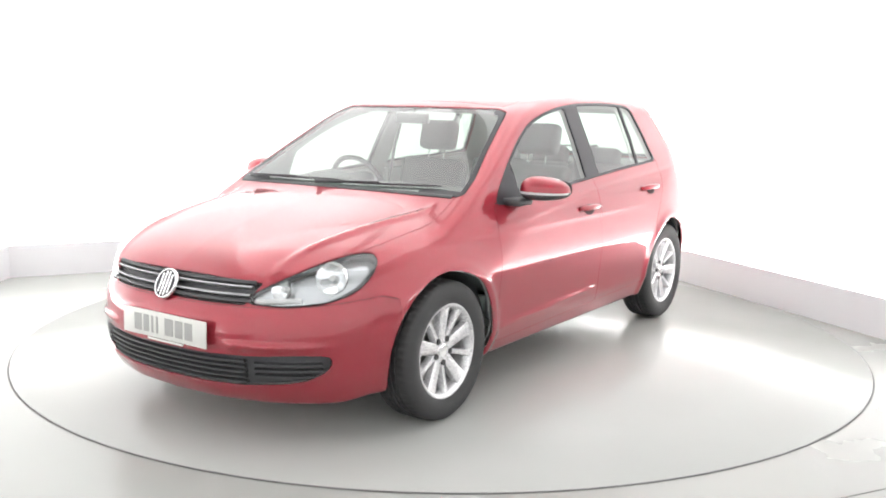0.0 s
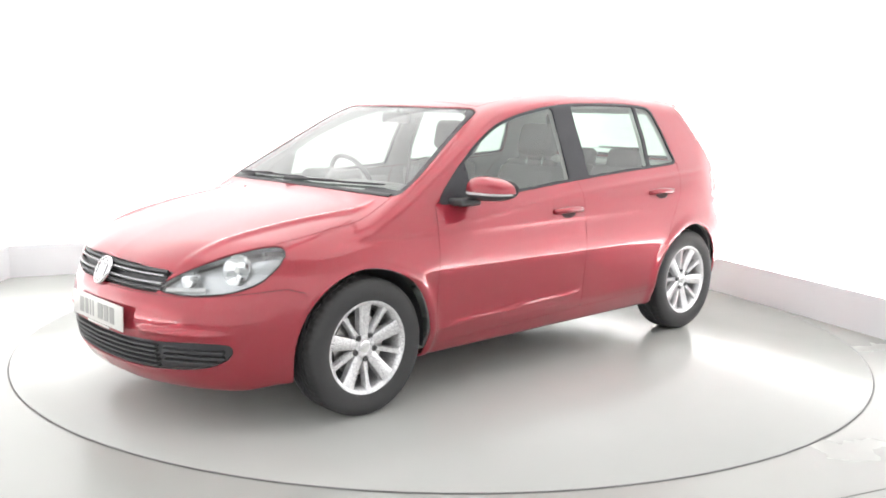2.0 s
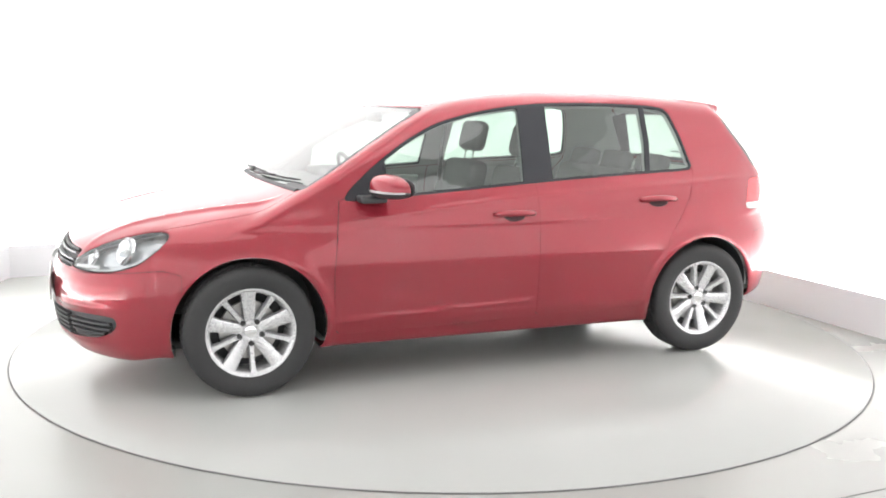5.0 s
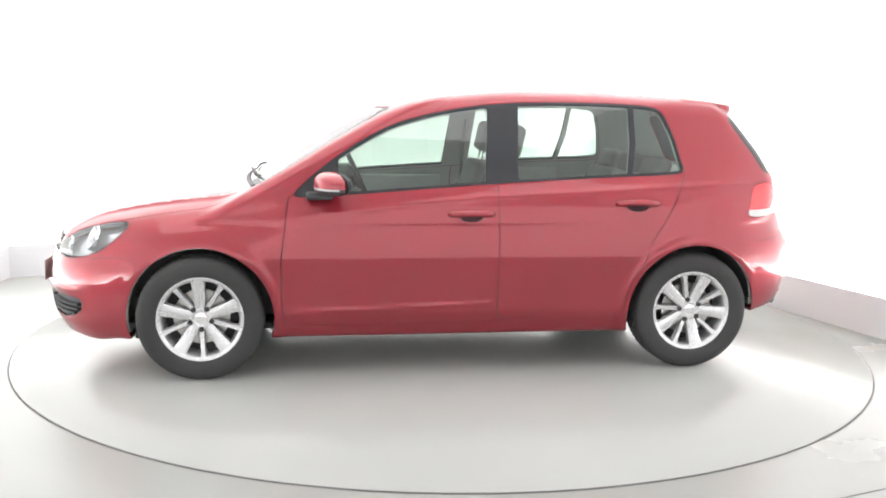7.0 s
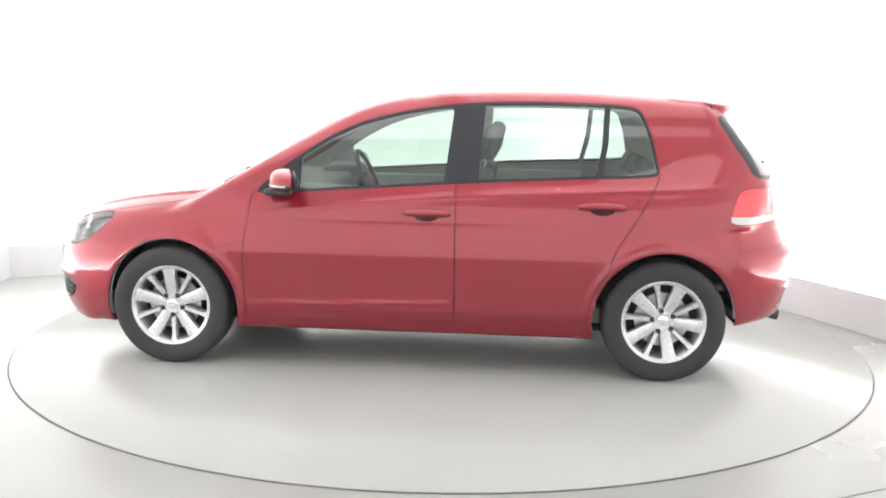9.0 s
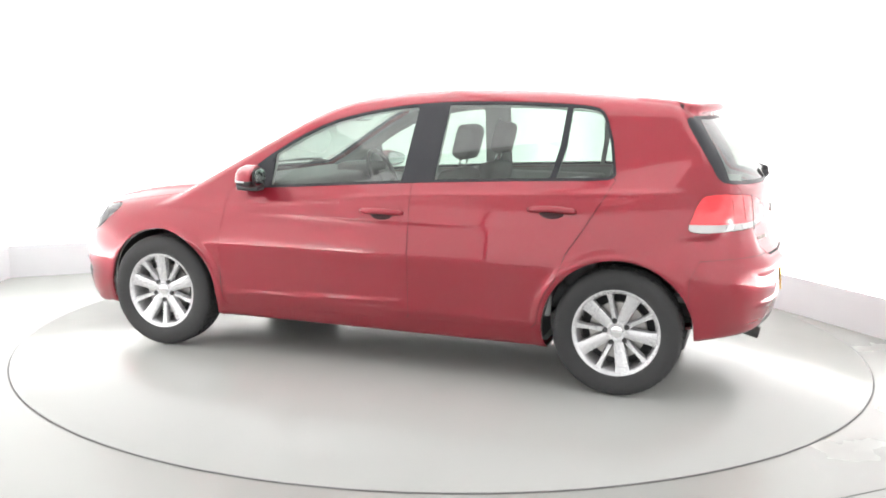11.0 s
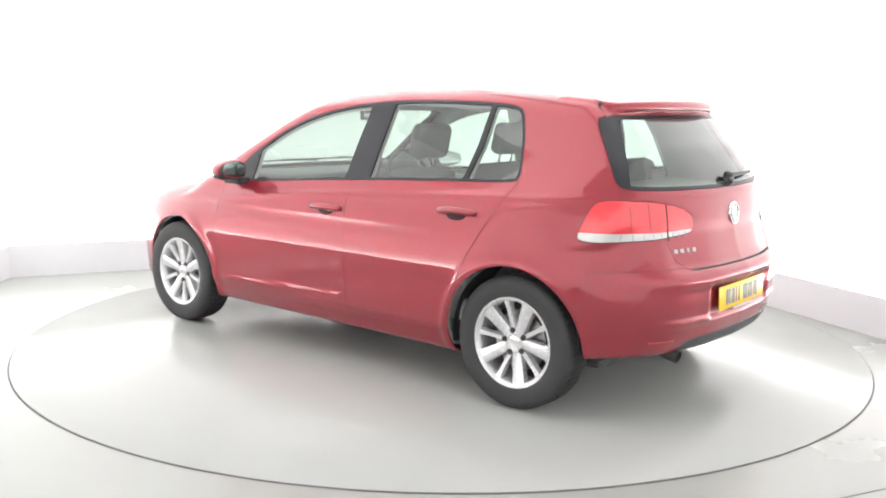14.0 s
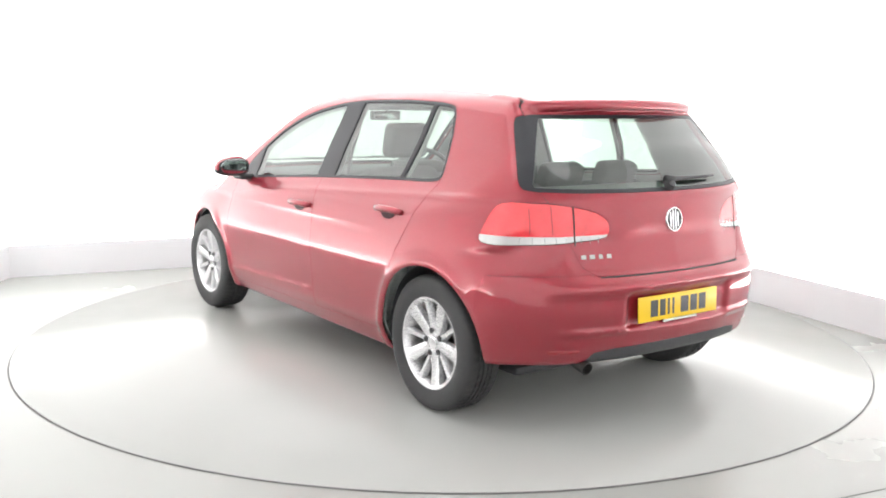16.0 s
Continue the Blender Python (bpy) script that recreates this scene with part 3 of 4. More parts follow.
def cut_panels():
    s = Skin()
    arch = lambda x, z: np.minimum(np.hypot(x - AXLE, z - WHEEL_Z), np.hypot(x + AXLE, z - WHEEL_Z)) - ARCH_R
    s.panel("wheel_opening", arch, "xz", lambda x, y, z: (y > 0.5), 0)
    # front end
    s.panel("front_bumper", polygon([(1.60, 0.1), (1.60, 0.60), (1.68, 0.622), (1.9, 0.60), (2.0, 0.588), (2.3, 0.585), (2.3, 0.1)]), "xz", FRONT, 0.0026, ["body_shell"])
    s.panel("bonnet", polygon([(1.02, -0.8), (1.02, 0.3), (0.975, 0.705), (1.3, 0.71), (1.55, 0.70), (1.72, 0.678), (1.86, 0.645), (2.0, 0.58), (2.25, 0.45), (2.25, -0.8)]), "xy", TOP, 0.005, ["body_shell"])
    s.panel("upper_grille", polygon([(-1, 0.60), (0.40, 0.595), (0.41, 0.615), (0.455, 0.682), (0.2, 0.695), (-1, 0.698)]), "yz", FRONT, 0.004, ["body_shell", "bonnet", "front_bumper", "joint"])
    lamp = polygon(smooth_loop([(-1.655, 0.600), (-1.45, 0.592), (-1.20, 0.606), (-1.03, 0.645), (-0.93, 0.710), (-0.895, 0.762), (-0.93, 0.790), (-1.05, 0.788), (-1.25, 0.754), (-1.45, 0.700), (-1.62, 0.640)], 2))
    s.panel("headlamp", lamp, ("front", "z"), NOSE, 0.005, ["body_shell", "bonnet", "front_bumper", "joint", "upper_grille"])
    s.panel("headlamp_rim", lambda u, v: np.maximum(lamp(u, v), -lamp(u, v) - 0.005), ("front", "z"), NOSE, 0.0, ["headlamp"])
    s.panel("lower_grille", polygon(smooth_loop([(-2.9, 0.265), (-1.75, 0.262), (-1.36, 0.285), (-1.21, 0.325), (-1.17, 0.370), (-1.2, 0.398), (-1.4, 0.402), (-1.7, 0.392), (-2.9, 0.390)], 1)), ("front", "z"), NOSE, 0.003, ["front_bumper"])
    # glass
    screen = polygon([(-1, 0.990), (0.62, 0.974), (0.715, 0.972), (0.732, 0.985), (0.715, 1.05), (0.655, 1.17), (0.585, 1.325), (0.56, 1.358), (0.50, 1.375), (-1, 1.388)])
    s.panel("windscreen", screen, "yz", lambda x, y, z: (x > 0.1) & (z > 0.94) & (x < 1.2), 0.006, ["body_shell", "joint", "bonnet"])
    s.panel("screen_border", lambda u, v: np.maximum(screen(u, v), -screen(u, v) - np.where(u > 0.5, 0.022, 0.005)), "yz", lambda x, y, z: (x > 0.1) & (z > 0.94) & (x < 1.2), 0.0, ["windscreen"])
    s.panel("window_frame", polygon(DLO), "xz", SIDE, 0.003, ["body_shell"])
    inner = polygon(DLO)
    for name, quad in (("front_window", [(0.60, 0.5), (-0.140, 0.5), (-0.150, 0.98), (-0.208, 1.6), (0.45, 1.6), (0.60, 1.15)]),
                       ("rear_window", [(-0.305, 0.5), (-0.325, 1.0), (-0.365, 1.6), (-0.98, 1.6), (-0.955, 1.2), (-0.915, 1.0), (-0.91, 0.5)]),
                       ("quarter_window", [(-0.94, 0.5), (-0.94, 1.0), (-0.985, 1.2), (-1.005, 1.6), (-1.5, 1.6), (-1.5, 0.5)])):
        q = polygon(quad)
        s.panel(name, lambda u, v, q=q: np.maximum(inner(u, v) + 0.013, q(u, v)), "xz", SIDE, 0.0, ["window_frame"])
    s.panel("roof", polygon([(0.31, -1), (0.29, 0.51), (0.2, 0.527), (-1.35, 0.50), (-1.462, 0.49), (-1.462, -1)]), "xy", lambda x, y, z: (z > 1.36) & (y < 0.56), 0.005, ["body_shell"])
    # doors
    front_door = [(0.85, 0.93), (0.868, 0.80), (0.890, 0.60), (0.888, 0.40), (0.876, 0.290), (0.855, 0.270), (-0.20, 0.290), (-0.218, 0.305), (-0.218, 0.64), (-0.215, 1.06), (0.3, 1.02)]
    rear_door = [(-0.215, 1.06), (-0.218, 0.64), (-0.218, 0.305), (-0.235, 0.291), (-0.87, 0.305)] + arch_path(-AXLE, ARCH_R + 0.025, 3, 40, 6) + [(-1.035, 0.69), (-1.125, 0.83), (-1.19, 0.945), (-1.245, 1.05), (-1.2, 1.09)]
    s.panel("front_door", polygon(front_door), "xz", lambda x, y, z: (y > 0.5) & (x < 1.1) & (x > -1.5), 0.0045, ["body_shell"])
    s.panel("rear_door", polygon(rear_door), "xz", lambda x, y, z: (y > 0.5) & (x < 1.1) & (x > -1.5), 0.0045, ["body_shell"])
    s.panel("front_wing", polygon([(0.888, 0.1), (0.888, 0.60), (0.865, 0.80), (0.85, 0.95), (0.92, 1.1), (2.3, 1.1), (2.3, 0.1)]), "xz", lambda x, y, z: (y > 0.2) & (x > 0.5), 0.0, ["body_shell"])
    # rear end
    s.panel("rear_bumper", polygon([(-1.62, 0.1), (-1.62, 0.60), (-1.66, 0.69), (-1.9, 0.705), (-2.3, 0.705), (-2.3, 0.1)]), "xz", REAR, 0.0025, ["body_shell"])
    s.panel("tailgate", polygon([(-1, 0.688), (0.46, 0.698), (0.515, 0.735), (0.54, 0.80), (0.62, 0.99), (0.655, 1.05), (0.648, 1.10), (0.562, 1.335), (0.545, 1.39), (0.45, 1.50), (-1, 1.50)]), "yz", lambda x, y, z: (x < -1.47), 0.005, ["body_shell", "rear_bumper", "joint"])
    pane = polygon(smooth_loop([(-3, 1.035), (-1.40, 1.038), (-1.05, 1.048), (-1.012, 1.075), (-1.0, 1.12), (-0.952, 1.32), (-0.965, 1.352), (-1.05, 1.362), (-3, 1.372)], 1))
    hind = lambda x, y, z: (x < -1.40) & ((x < -1.58) | (z < 1.36))
    s.panel("rear_glass", pane, ("rear", "z"), hind, 0.004, ["tailgate", "body_shell", "joint"])
    s.panel("glass_border", lambda u, v: np.maximum(pane(u, v), np.minimum(-pane(u, v) - 0.016, -u - 1.10)), ("rear", "z"), hind, 0.0, ["rear_glass"])
    s.panel("tail_lamp", polygon(smooth_loop([(-0.785, 0.826), (-0.785, 0.856), (-0.845, 0.945), (-0.895, 0.990), (-0.99, 1.004), (-1.25, 0.996), (-1.46, 0.966), (-1.545, 0.928), (-1.562, 0.880), (-1.535, 0.846), (-1.25, 0.832), (-1.0, 0.822), (-0.86, 0.818)], 1)), ("rear", "z"), lambda x, y, z: (x < -1.4) & (z < 1.1), 0.004, ["body_shell", "tailgate", "joint", "rear_bumper"])
    s.panel("clear_lamp_strip", polygon([(-2, 0.78), (-2, 0.874), (-1.3, 0.861), (0, 0.854), (0, 0.78)]), ("rear", "z"), lambda x, y, z: (x < -1.4) & (z < 1.1), 0.0, ["tail_lamp"])
    s.panel("rear_valance", polygon(smooth_loop([(-1, 0.1), (-1, 0.392), (0.34, 0.388), (0.50, 0.365), (0.60, 0.1)], 1)), "yz", REAR, 0.003, ["rear_bumper"])
    return s

# ---- the car ----
car = new("car")
tagged(car, "metallic red five-door hatchback parked on the turntable", "car")


def build_body():
    s = cut_panels()
    s.make("body_shell", M_PAINT, car, depth=0.012)
    s.make("bonnet", M_PAINT, car)
    s.make("roof", M_PAINT, car)
    s.make("front_bumper", M_PAINT, car)
    s.make("rear_bumper", M_PAINT, car)
    s.make("windscreen", M_SCREEN, car, lift=-0.003, depth=0, label="pale tinted windscreen")
    s.make("screen_border", M_GLOSS_BLACK, car, lift=-0.002, depth=0.006, label="black border of the windscreen")
    gate = s.make("tailgate", M_PAINT, car)
    s.make("rear_glass", M_GLASS, gate, lift=-0.003, depth=0, label="tinted rear window")
    s.make("glass_border", M_GLOSS_BLACK, gate, lift=-0.002, depth=0.006, label="black printed border of the rear window")
    s.make("upper_grille", M_PLASTIC, car, lift=-0.02)
    s.make("lower_grille", M_PLASTIC, car, lift=-0.02)
    s.make("rear_valance", M_PLASTIC, car)
    for sd in (1, -1):
        s.make("front_wing", M_PAINT, car, side=sd)
        fd = s.make("front_door", M_PAINT, car, side=sd)
        rd = s.make("rear_door", M_PAINT, car, side=sd)
        s.make("window_frame", M_GLOSS_BLACK, car, side=sd, lift=-0.001, label="black window surround")
        s.make("window", M_GLASS, fd, ["front_window"], side=sd, lift=-0.006, depth=0, label="tinted front door window")
        s.make("window", M_GLASS, rd, ["rear_window"], side=sd, lift=-0.006, depth=0, label="tinted rear door window")
        s.make("quarter_window", M_GLASS, car, side=sd, lift=-0.006, depth=0, label="tinted quarter window")
        lamp = s.make("headlamp", M_GREY_BEZEL, car, side=sd, depth=0.0, lift=-0.045, label="clear headlamp with twin reflectors")
        s.make("lens", M_LENS, lamp, ["headlamp"], side=sd, depth=0.0, lift=-0.001, label="clear headlamp lens")
        s.make("lamp_rim", M_PLASTIC, lamp, ["headlamp_rim"], side=sd, depth=0.02, lift=-0.003)
        t = s.make("tail_lamp", M_RED_LENS, car, side=sd, label="red tail lamp")
        s.make("clear_strip", M_WHITE_LENS, t, ["clear_lamp_strip"], side=sd, label="clear lower lens")
    solid = ["body_shell", "bonnet", "front_bumper", "rear_bumper", "tailgate", "front_wing", "front_door", "rear_door", "window_frame", "roof", "rear_valance", "tail_lamp", "clear_lamp_strip"]
    s.make("inner_lining", M_LINING, car, solid, lift=-0.035, depth=0, label="grey inner lining")
    s.make("joint_seal", M_SEAM_SHADE, car, ["joint"], lift=-0.008, depth=0, label="dark seams between the panels")
    return s


def lie(ob, x, y, z, rx=0, ry=0, rz=0):
    ob.matrix_basis = pose(x, y, z, rx, ry, rz)
    return ob


def build_wheel(parent):
    """Ten-spoke alloy wheel; its outer face looks along +y."""
    w = new("wheel")
    w.parent = parent
    prof = [(0.198, 0.075), (0.214, 0.087), (0.245, 0.098), (0.275, 0.100), (0.298, 0.093), (0.309, 0.082), (0.3145, 0.066), (0.316, 0.045)]
    half = list(prof)
    for k in (0.036, 0.012):
        half += [(0.316, k + 0.006), (0.309, k + 0.004), (0.309, k - 0.004), (0.316, k - 0.006)]
    full = half + [(r, -h) for r, h in half[::-1]]
    bm = lathe(full, 180)
    # cross cuts in the tread shoulders and ribs
    for v in bm.verts:
        r = math.hypot(v.co.x, v.co.z)
        k = round(math.atan2(v.co.z, v.co.x) / (2 * math.pi) * 180) % 180
        cut = (k % 3 == 0) if abs(v.co.y) > 0.04 else (k % 4 == 1)
        if cut and r > 0.3125 and abs(v.co.y) > 0.01:
            v.co.x *= 0.309 / r
            v.co.z *= 0.309 / r
    part("tyre", bm, M_TYRE, w, "black road tyre")
    rim = part("rim", lathe([(0.197, 0.080), (0.207, 0.087), (0.2145, 0.087), (0.217, 0.080), (0.209, 0.074), (0.203, 0.066), (0.196, 0.045), (0.192, -0.08), (0.209, -0.088), (0.201, -0.075), (0.186, -0.07), (0.184, 0.04), (0.191, 0.068), (0.197, 0.080)], 72), M_ALLOY, w, "silver ten-spoke alloy rim")
    wide = [(0.040, 0.024, 0.060), (0.075, 0.0255, 0.063), (0.120, 0.0280, 0.068), (0.162, 0.0305, 0.074), (0.188, 0.034, 0.079), (0.201, 0.045, 0.081)]
    slim = [(0.050, 0.014, 0.058), (0.080, 0.0118, 0.061), (0.120, 0.0105, 0.066), (0.162, 0.0108, 0.072), (0.188, 0.014, 0.077), (0.201, 0.025, 0.080)]
    for k in range(10):
        bm = bmesh.new()
        rings = []
        for r, hw, h in (slim if k % 2 else wide):
            rings.append([bm.verts.new((x, y, r)) for x, y in ((-hw - 0.004, h - 0.030), (-hw, h - 0.003), (-hw * 0.8, h), (0, h - 0.001), (hw * 0.8, h), (hw, h - 0.003), (hw + 0.004, h - 0.030))])
        for a, b in zip(rings, rings[1:]):
            for i in range(6):
                bm.faces.new((a[i], a[i + 1], b[i + 1], b[i]))
        bmesh.ops.recalc_face_normals(bm, faces=bm.faces)
        ob = part("spoke", bm, M_ALLOY, rim)
        lie(ob, 0, 0, 0, 0, 36 * k, 0)
    part("hub", lathe([(0.0, 0.058), (0.030, 0.058), (0.034, 0.060), (0.052, 0.0615), (0.062, 0.056), (0.066, 0.03)], 40), M_ALLOY, rim)
    part("hub_cap", lathe([(0.0, 0.066), (0.022, 0.066), (0.0285, 0.064), (0.030, 0.057)], 32), M_CHROME, rim, "chrome centre cap")
    for k in range(5):
        a = radians(72 * k + 54)
        ob = part("wheel_bolt", lathe([(0.0, 0.060), (0.009, 0.0655), (0.0135, 0.0655), (0.0135, 0.05)], 12), M_ALLOY_DARK, rim, "dark wheel bolt")
        lie(ob, 0.056 * math.cos(a), 0, 0.056 * math.sin(a))
    part("brake_disc", lathe([(0.05, 0.012), (0.140, 0.012), (0.140, -0.012), (0.05, -0.012)], 48), M_STEEL, w, "grey steel brake disc")
    part("wheel_back", lathe([(0.0, -0.05), (0.19, -0.05), (0.19, -0.06), (0.0, -0.06)], 40), M_ALLOY_DARK, w)
    return w


def build_wheels():
    first = build_wheel(car)
    spots = [(AXLE, 0.770, 0), (-AXLE, 0.758, 0), (AXLE, -0.770, 180), (-AXLE, -0.758, 180)]
    lie(first, AXLE, 0.770, WHEEL_Z + 0.004, 0, 12, 0)
    for i, (x, y, turn) in enumerate(spots):
        m = pose(x, y, WHEEL_Z + 0.004, 0, 0, turn) @ pose(0, 0, 0, 0, (3, -24, 20, 5)[i], 0)
        if i == 0:
            first.matrix_basis = m
        else:
            copy_thing(first, m)
    for x, y, _ in spots:
        sgn = 1 if y > 0 else -1
        bm = lathe([(ARCH_R + 0.004, 0.815 * sgn), (ARCH_R + 0.010, 0.5 * sgn), (0.0, 0.5 * sgn)], 48)
        liner = part("wheel_arch_liner", bm, M_PLASTIC, car, "black wheel arch liner")
        lie(liner, x, 0, WHEEL_Z)
        # keep the liner above the sill line
        me = liner.data
        b2 = bmesh.new()
        b2.from_mesh(me)
        bmesh.ops.bisect_plane(b2, geom=b2.verts[:] + b2.edges[:] + b2.faces[:], plane_co=(0, 0, -0.005), plane_no=(0.15 if x > 0 else -0.15, 0, -1), clear_outer=True)
        b2.to_mesh(me)
        b2.free()


shell = build_body()
build_wheels()


def motions():
    ox, oy = CAR_OFFSET
    rows, turns = [], []
    for t, a in HEADINGS:
        c, s = math.cos(radians(a)), math.sin(radians(a))
        rows.append((t, pose(ox * c - oy * s, ox * s + oy * c, 0, 0, 0, a)))
        turns.append((t, pose(0, 0, 0, 0, 0, a)))
    walk(car, rows)
    walk(turntable, turns)



# ---- fittings on the car's skin ----
FORM = BVHTree.FromPolygons([tuple(map(float, v)) for v in shell.v], [tuple(map(int, f)) for f in shell.f])


def meet(origin, way):
    hit = FORM.ray_cast(Vector(origin), Vector(way))
    return hit[0], hit[1]


def on_front(y, z):
    return meet((3, y, z), (-1, 0, 0))


def on_rear(y, z):
    return meet((-3, y, z), (1, 0, 0))


def on_side(x, z, sgn=1):
    return meet((x, 2 * sgn, z), (0, -sgn, 0))


def facing(at, normal, up=(0, 0, 1)):
    """A pose at a point: its z looks along the normal, its y is up."""
    n = Vector(normal).normalized()
    u = Vector(up)
    u = (u - n * u.dot(n)).normalized()
    r = u.cross(n)
    m = Matrix((r, u, n)).transposed().to_4x4()
    m.translation = at
    return m


def strip(name, points, normals, half, thick, mat, parent, label=""):
    """A bar with a rounded section along points on the skin."""
    bm = bmesh.new()
    rings = []
    for i, (p, n) in enumerate(zip(points, normals)):
        d = (points[min(i + 1, len(points) - 1)] - points[max(i - 1, 0)]).normalized()
        n = (n - d * n.dot(d)).normalized()
        w = d.cross(n)
        rings.append([bm.verts.new(p + w * half * a + n * thick * b) for a, b in ((-1, -1), (-1, 0.3), (-0.6, 1), (0.6, 1), (1, 0.3), (1, -1))])
    for a, b in zip(rings, rings[1:]):
        for k in range(6):
            bm.faces.new((a[k], a[(k + 1) % 6], b[(k + 1) % 6], b[k]))
    bm.faces.new(rings[0])
    bm.faces.new(rings[-1][::-1])
    bmesh.ops.recalc_face_normals(bm, faces=bm.faces)
    return part(name, bm, mat, parent, label)


def row_of(fn, ys, z, lift):
    pts, nor = [], []
    for y in ys:
        p, n = fn(y, z)
        if p is not None:
            pts.append(p + n * lift)
            nor.append(n)
    return pts, nor


def span(a, b, n):
    return [a + (b - a) * i / (n - 1) for i in range(n)]


def find(name):
    return [c for c in car.children_recursive if c.name.split(".")[0] == name]


def build_grilles():
    up = find("upper_grille")[0]
    for z in (0.612, 0.682):
        p, n = row_of(on_front, span(-0.425, 0.425, 25), z, -0.006)
        strip("slat", p, n, 0.0095, 0.010, M_PLASTIC, up)
    for z in (0.633, 0.664):
        p, n = row_of(on_front, span(-0.42, 0.42, 25), z, -0.004)
        strip("bright_slat", p, n, 0.006, 0.012, M_SATIN, up, "satin grey grille bar")
    low = find("lower_grille")[0]
    for z in (0.282, 0.304, 0.326, 0.348, 0.370):
        p, n = row_of(on_front, span(-0.42, 0.42, 21), z, -0.010)
        strip("slat", p, n, 0.0055, 0.012, M_PLASTIC, low)
    for sgn in (1, -1):
        for z in (0.312, 0.336, 0.360):
            p, n = row_of(on_front, [sgn * y for y in span(0.455, 0.655 if z < 0.32 else 0.68, 10)], z, -0.010)
            strip("slat", p, n, 0.0075, 0.012, M_PLASTIC, low)


def emblem(name, at, normal, radius, parent):
    """Chrome ring with plain upright bars on a dark disc."""
    disc = part(name, lathe([(0, 0.002), (radius * 0.9, 0.002), (radius * 0.97, -0.006)], 40, "z"), M_GLOSS_BLACK, parent, "round chrome-ringed emblem")
    disc.matrix_basis = facing(at, normal)
    part("ring", lathe([(radius * 0.86, 0.002), (radius * 0.88, 0.006), (radius * 0.96, 0.006), (radius, 0.001), (radius, -0.008)], 48, "z"), M_CHROME, disc, "chrome ring")
    for x, tall in ((-0.45, 0.62), (-0.15, 0.80), (0.15, 0.80), (0.45, 0.62)):
        bm = box_bm((-radius * 0.085, -radius * tall, 0.001), (radius * 0.085, radius * tall, 0.005), pose(x * radius, 0, 0), 0.001, 1)
        part("bar", bm, M_CHROME, disc, "plain chrome bar")


def number_plate(at, normal, mat, label):
    plate = part("number_plate", box_bm((-0.26, -0.0555, 0), (0.26, 0.0555, 0.006), bevel=0.003, seg=2), mat, car, label)
    plate.matrix_basis = facing(at, normal)
    # print as plain bars
    x = -0.185
    for w, gap in ((0.047, 0.012), (0.036, 0.014), (0.014, 0.016), (0.014, 0.042), (0.052, 0.012), (0.047, 0.012), (0.047, 0)):
        part("print_bar", box_bm((x, -0.036, 0.0062), (x + w, 0.036, 0.0070)), M_PLATE_BAR if mat is M_PLATE_YELLOW else M_PRINT_GREY, plate, "plain dark bar")
        x += w + gap
    part("dealer_strip", box_bm((-0.10, -0.066, 0.001), (0.12, -0.0565, 0.006)), M_PLATE_WHITE, plate, "narrow pale strip")


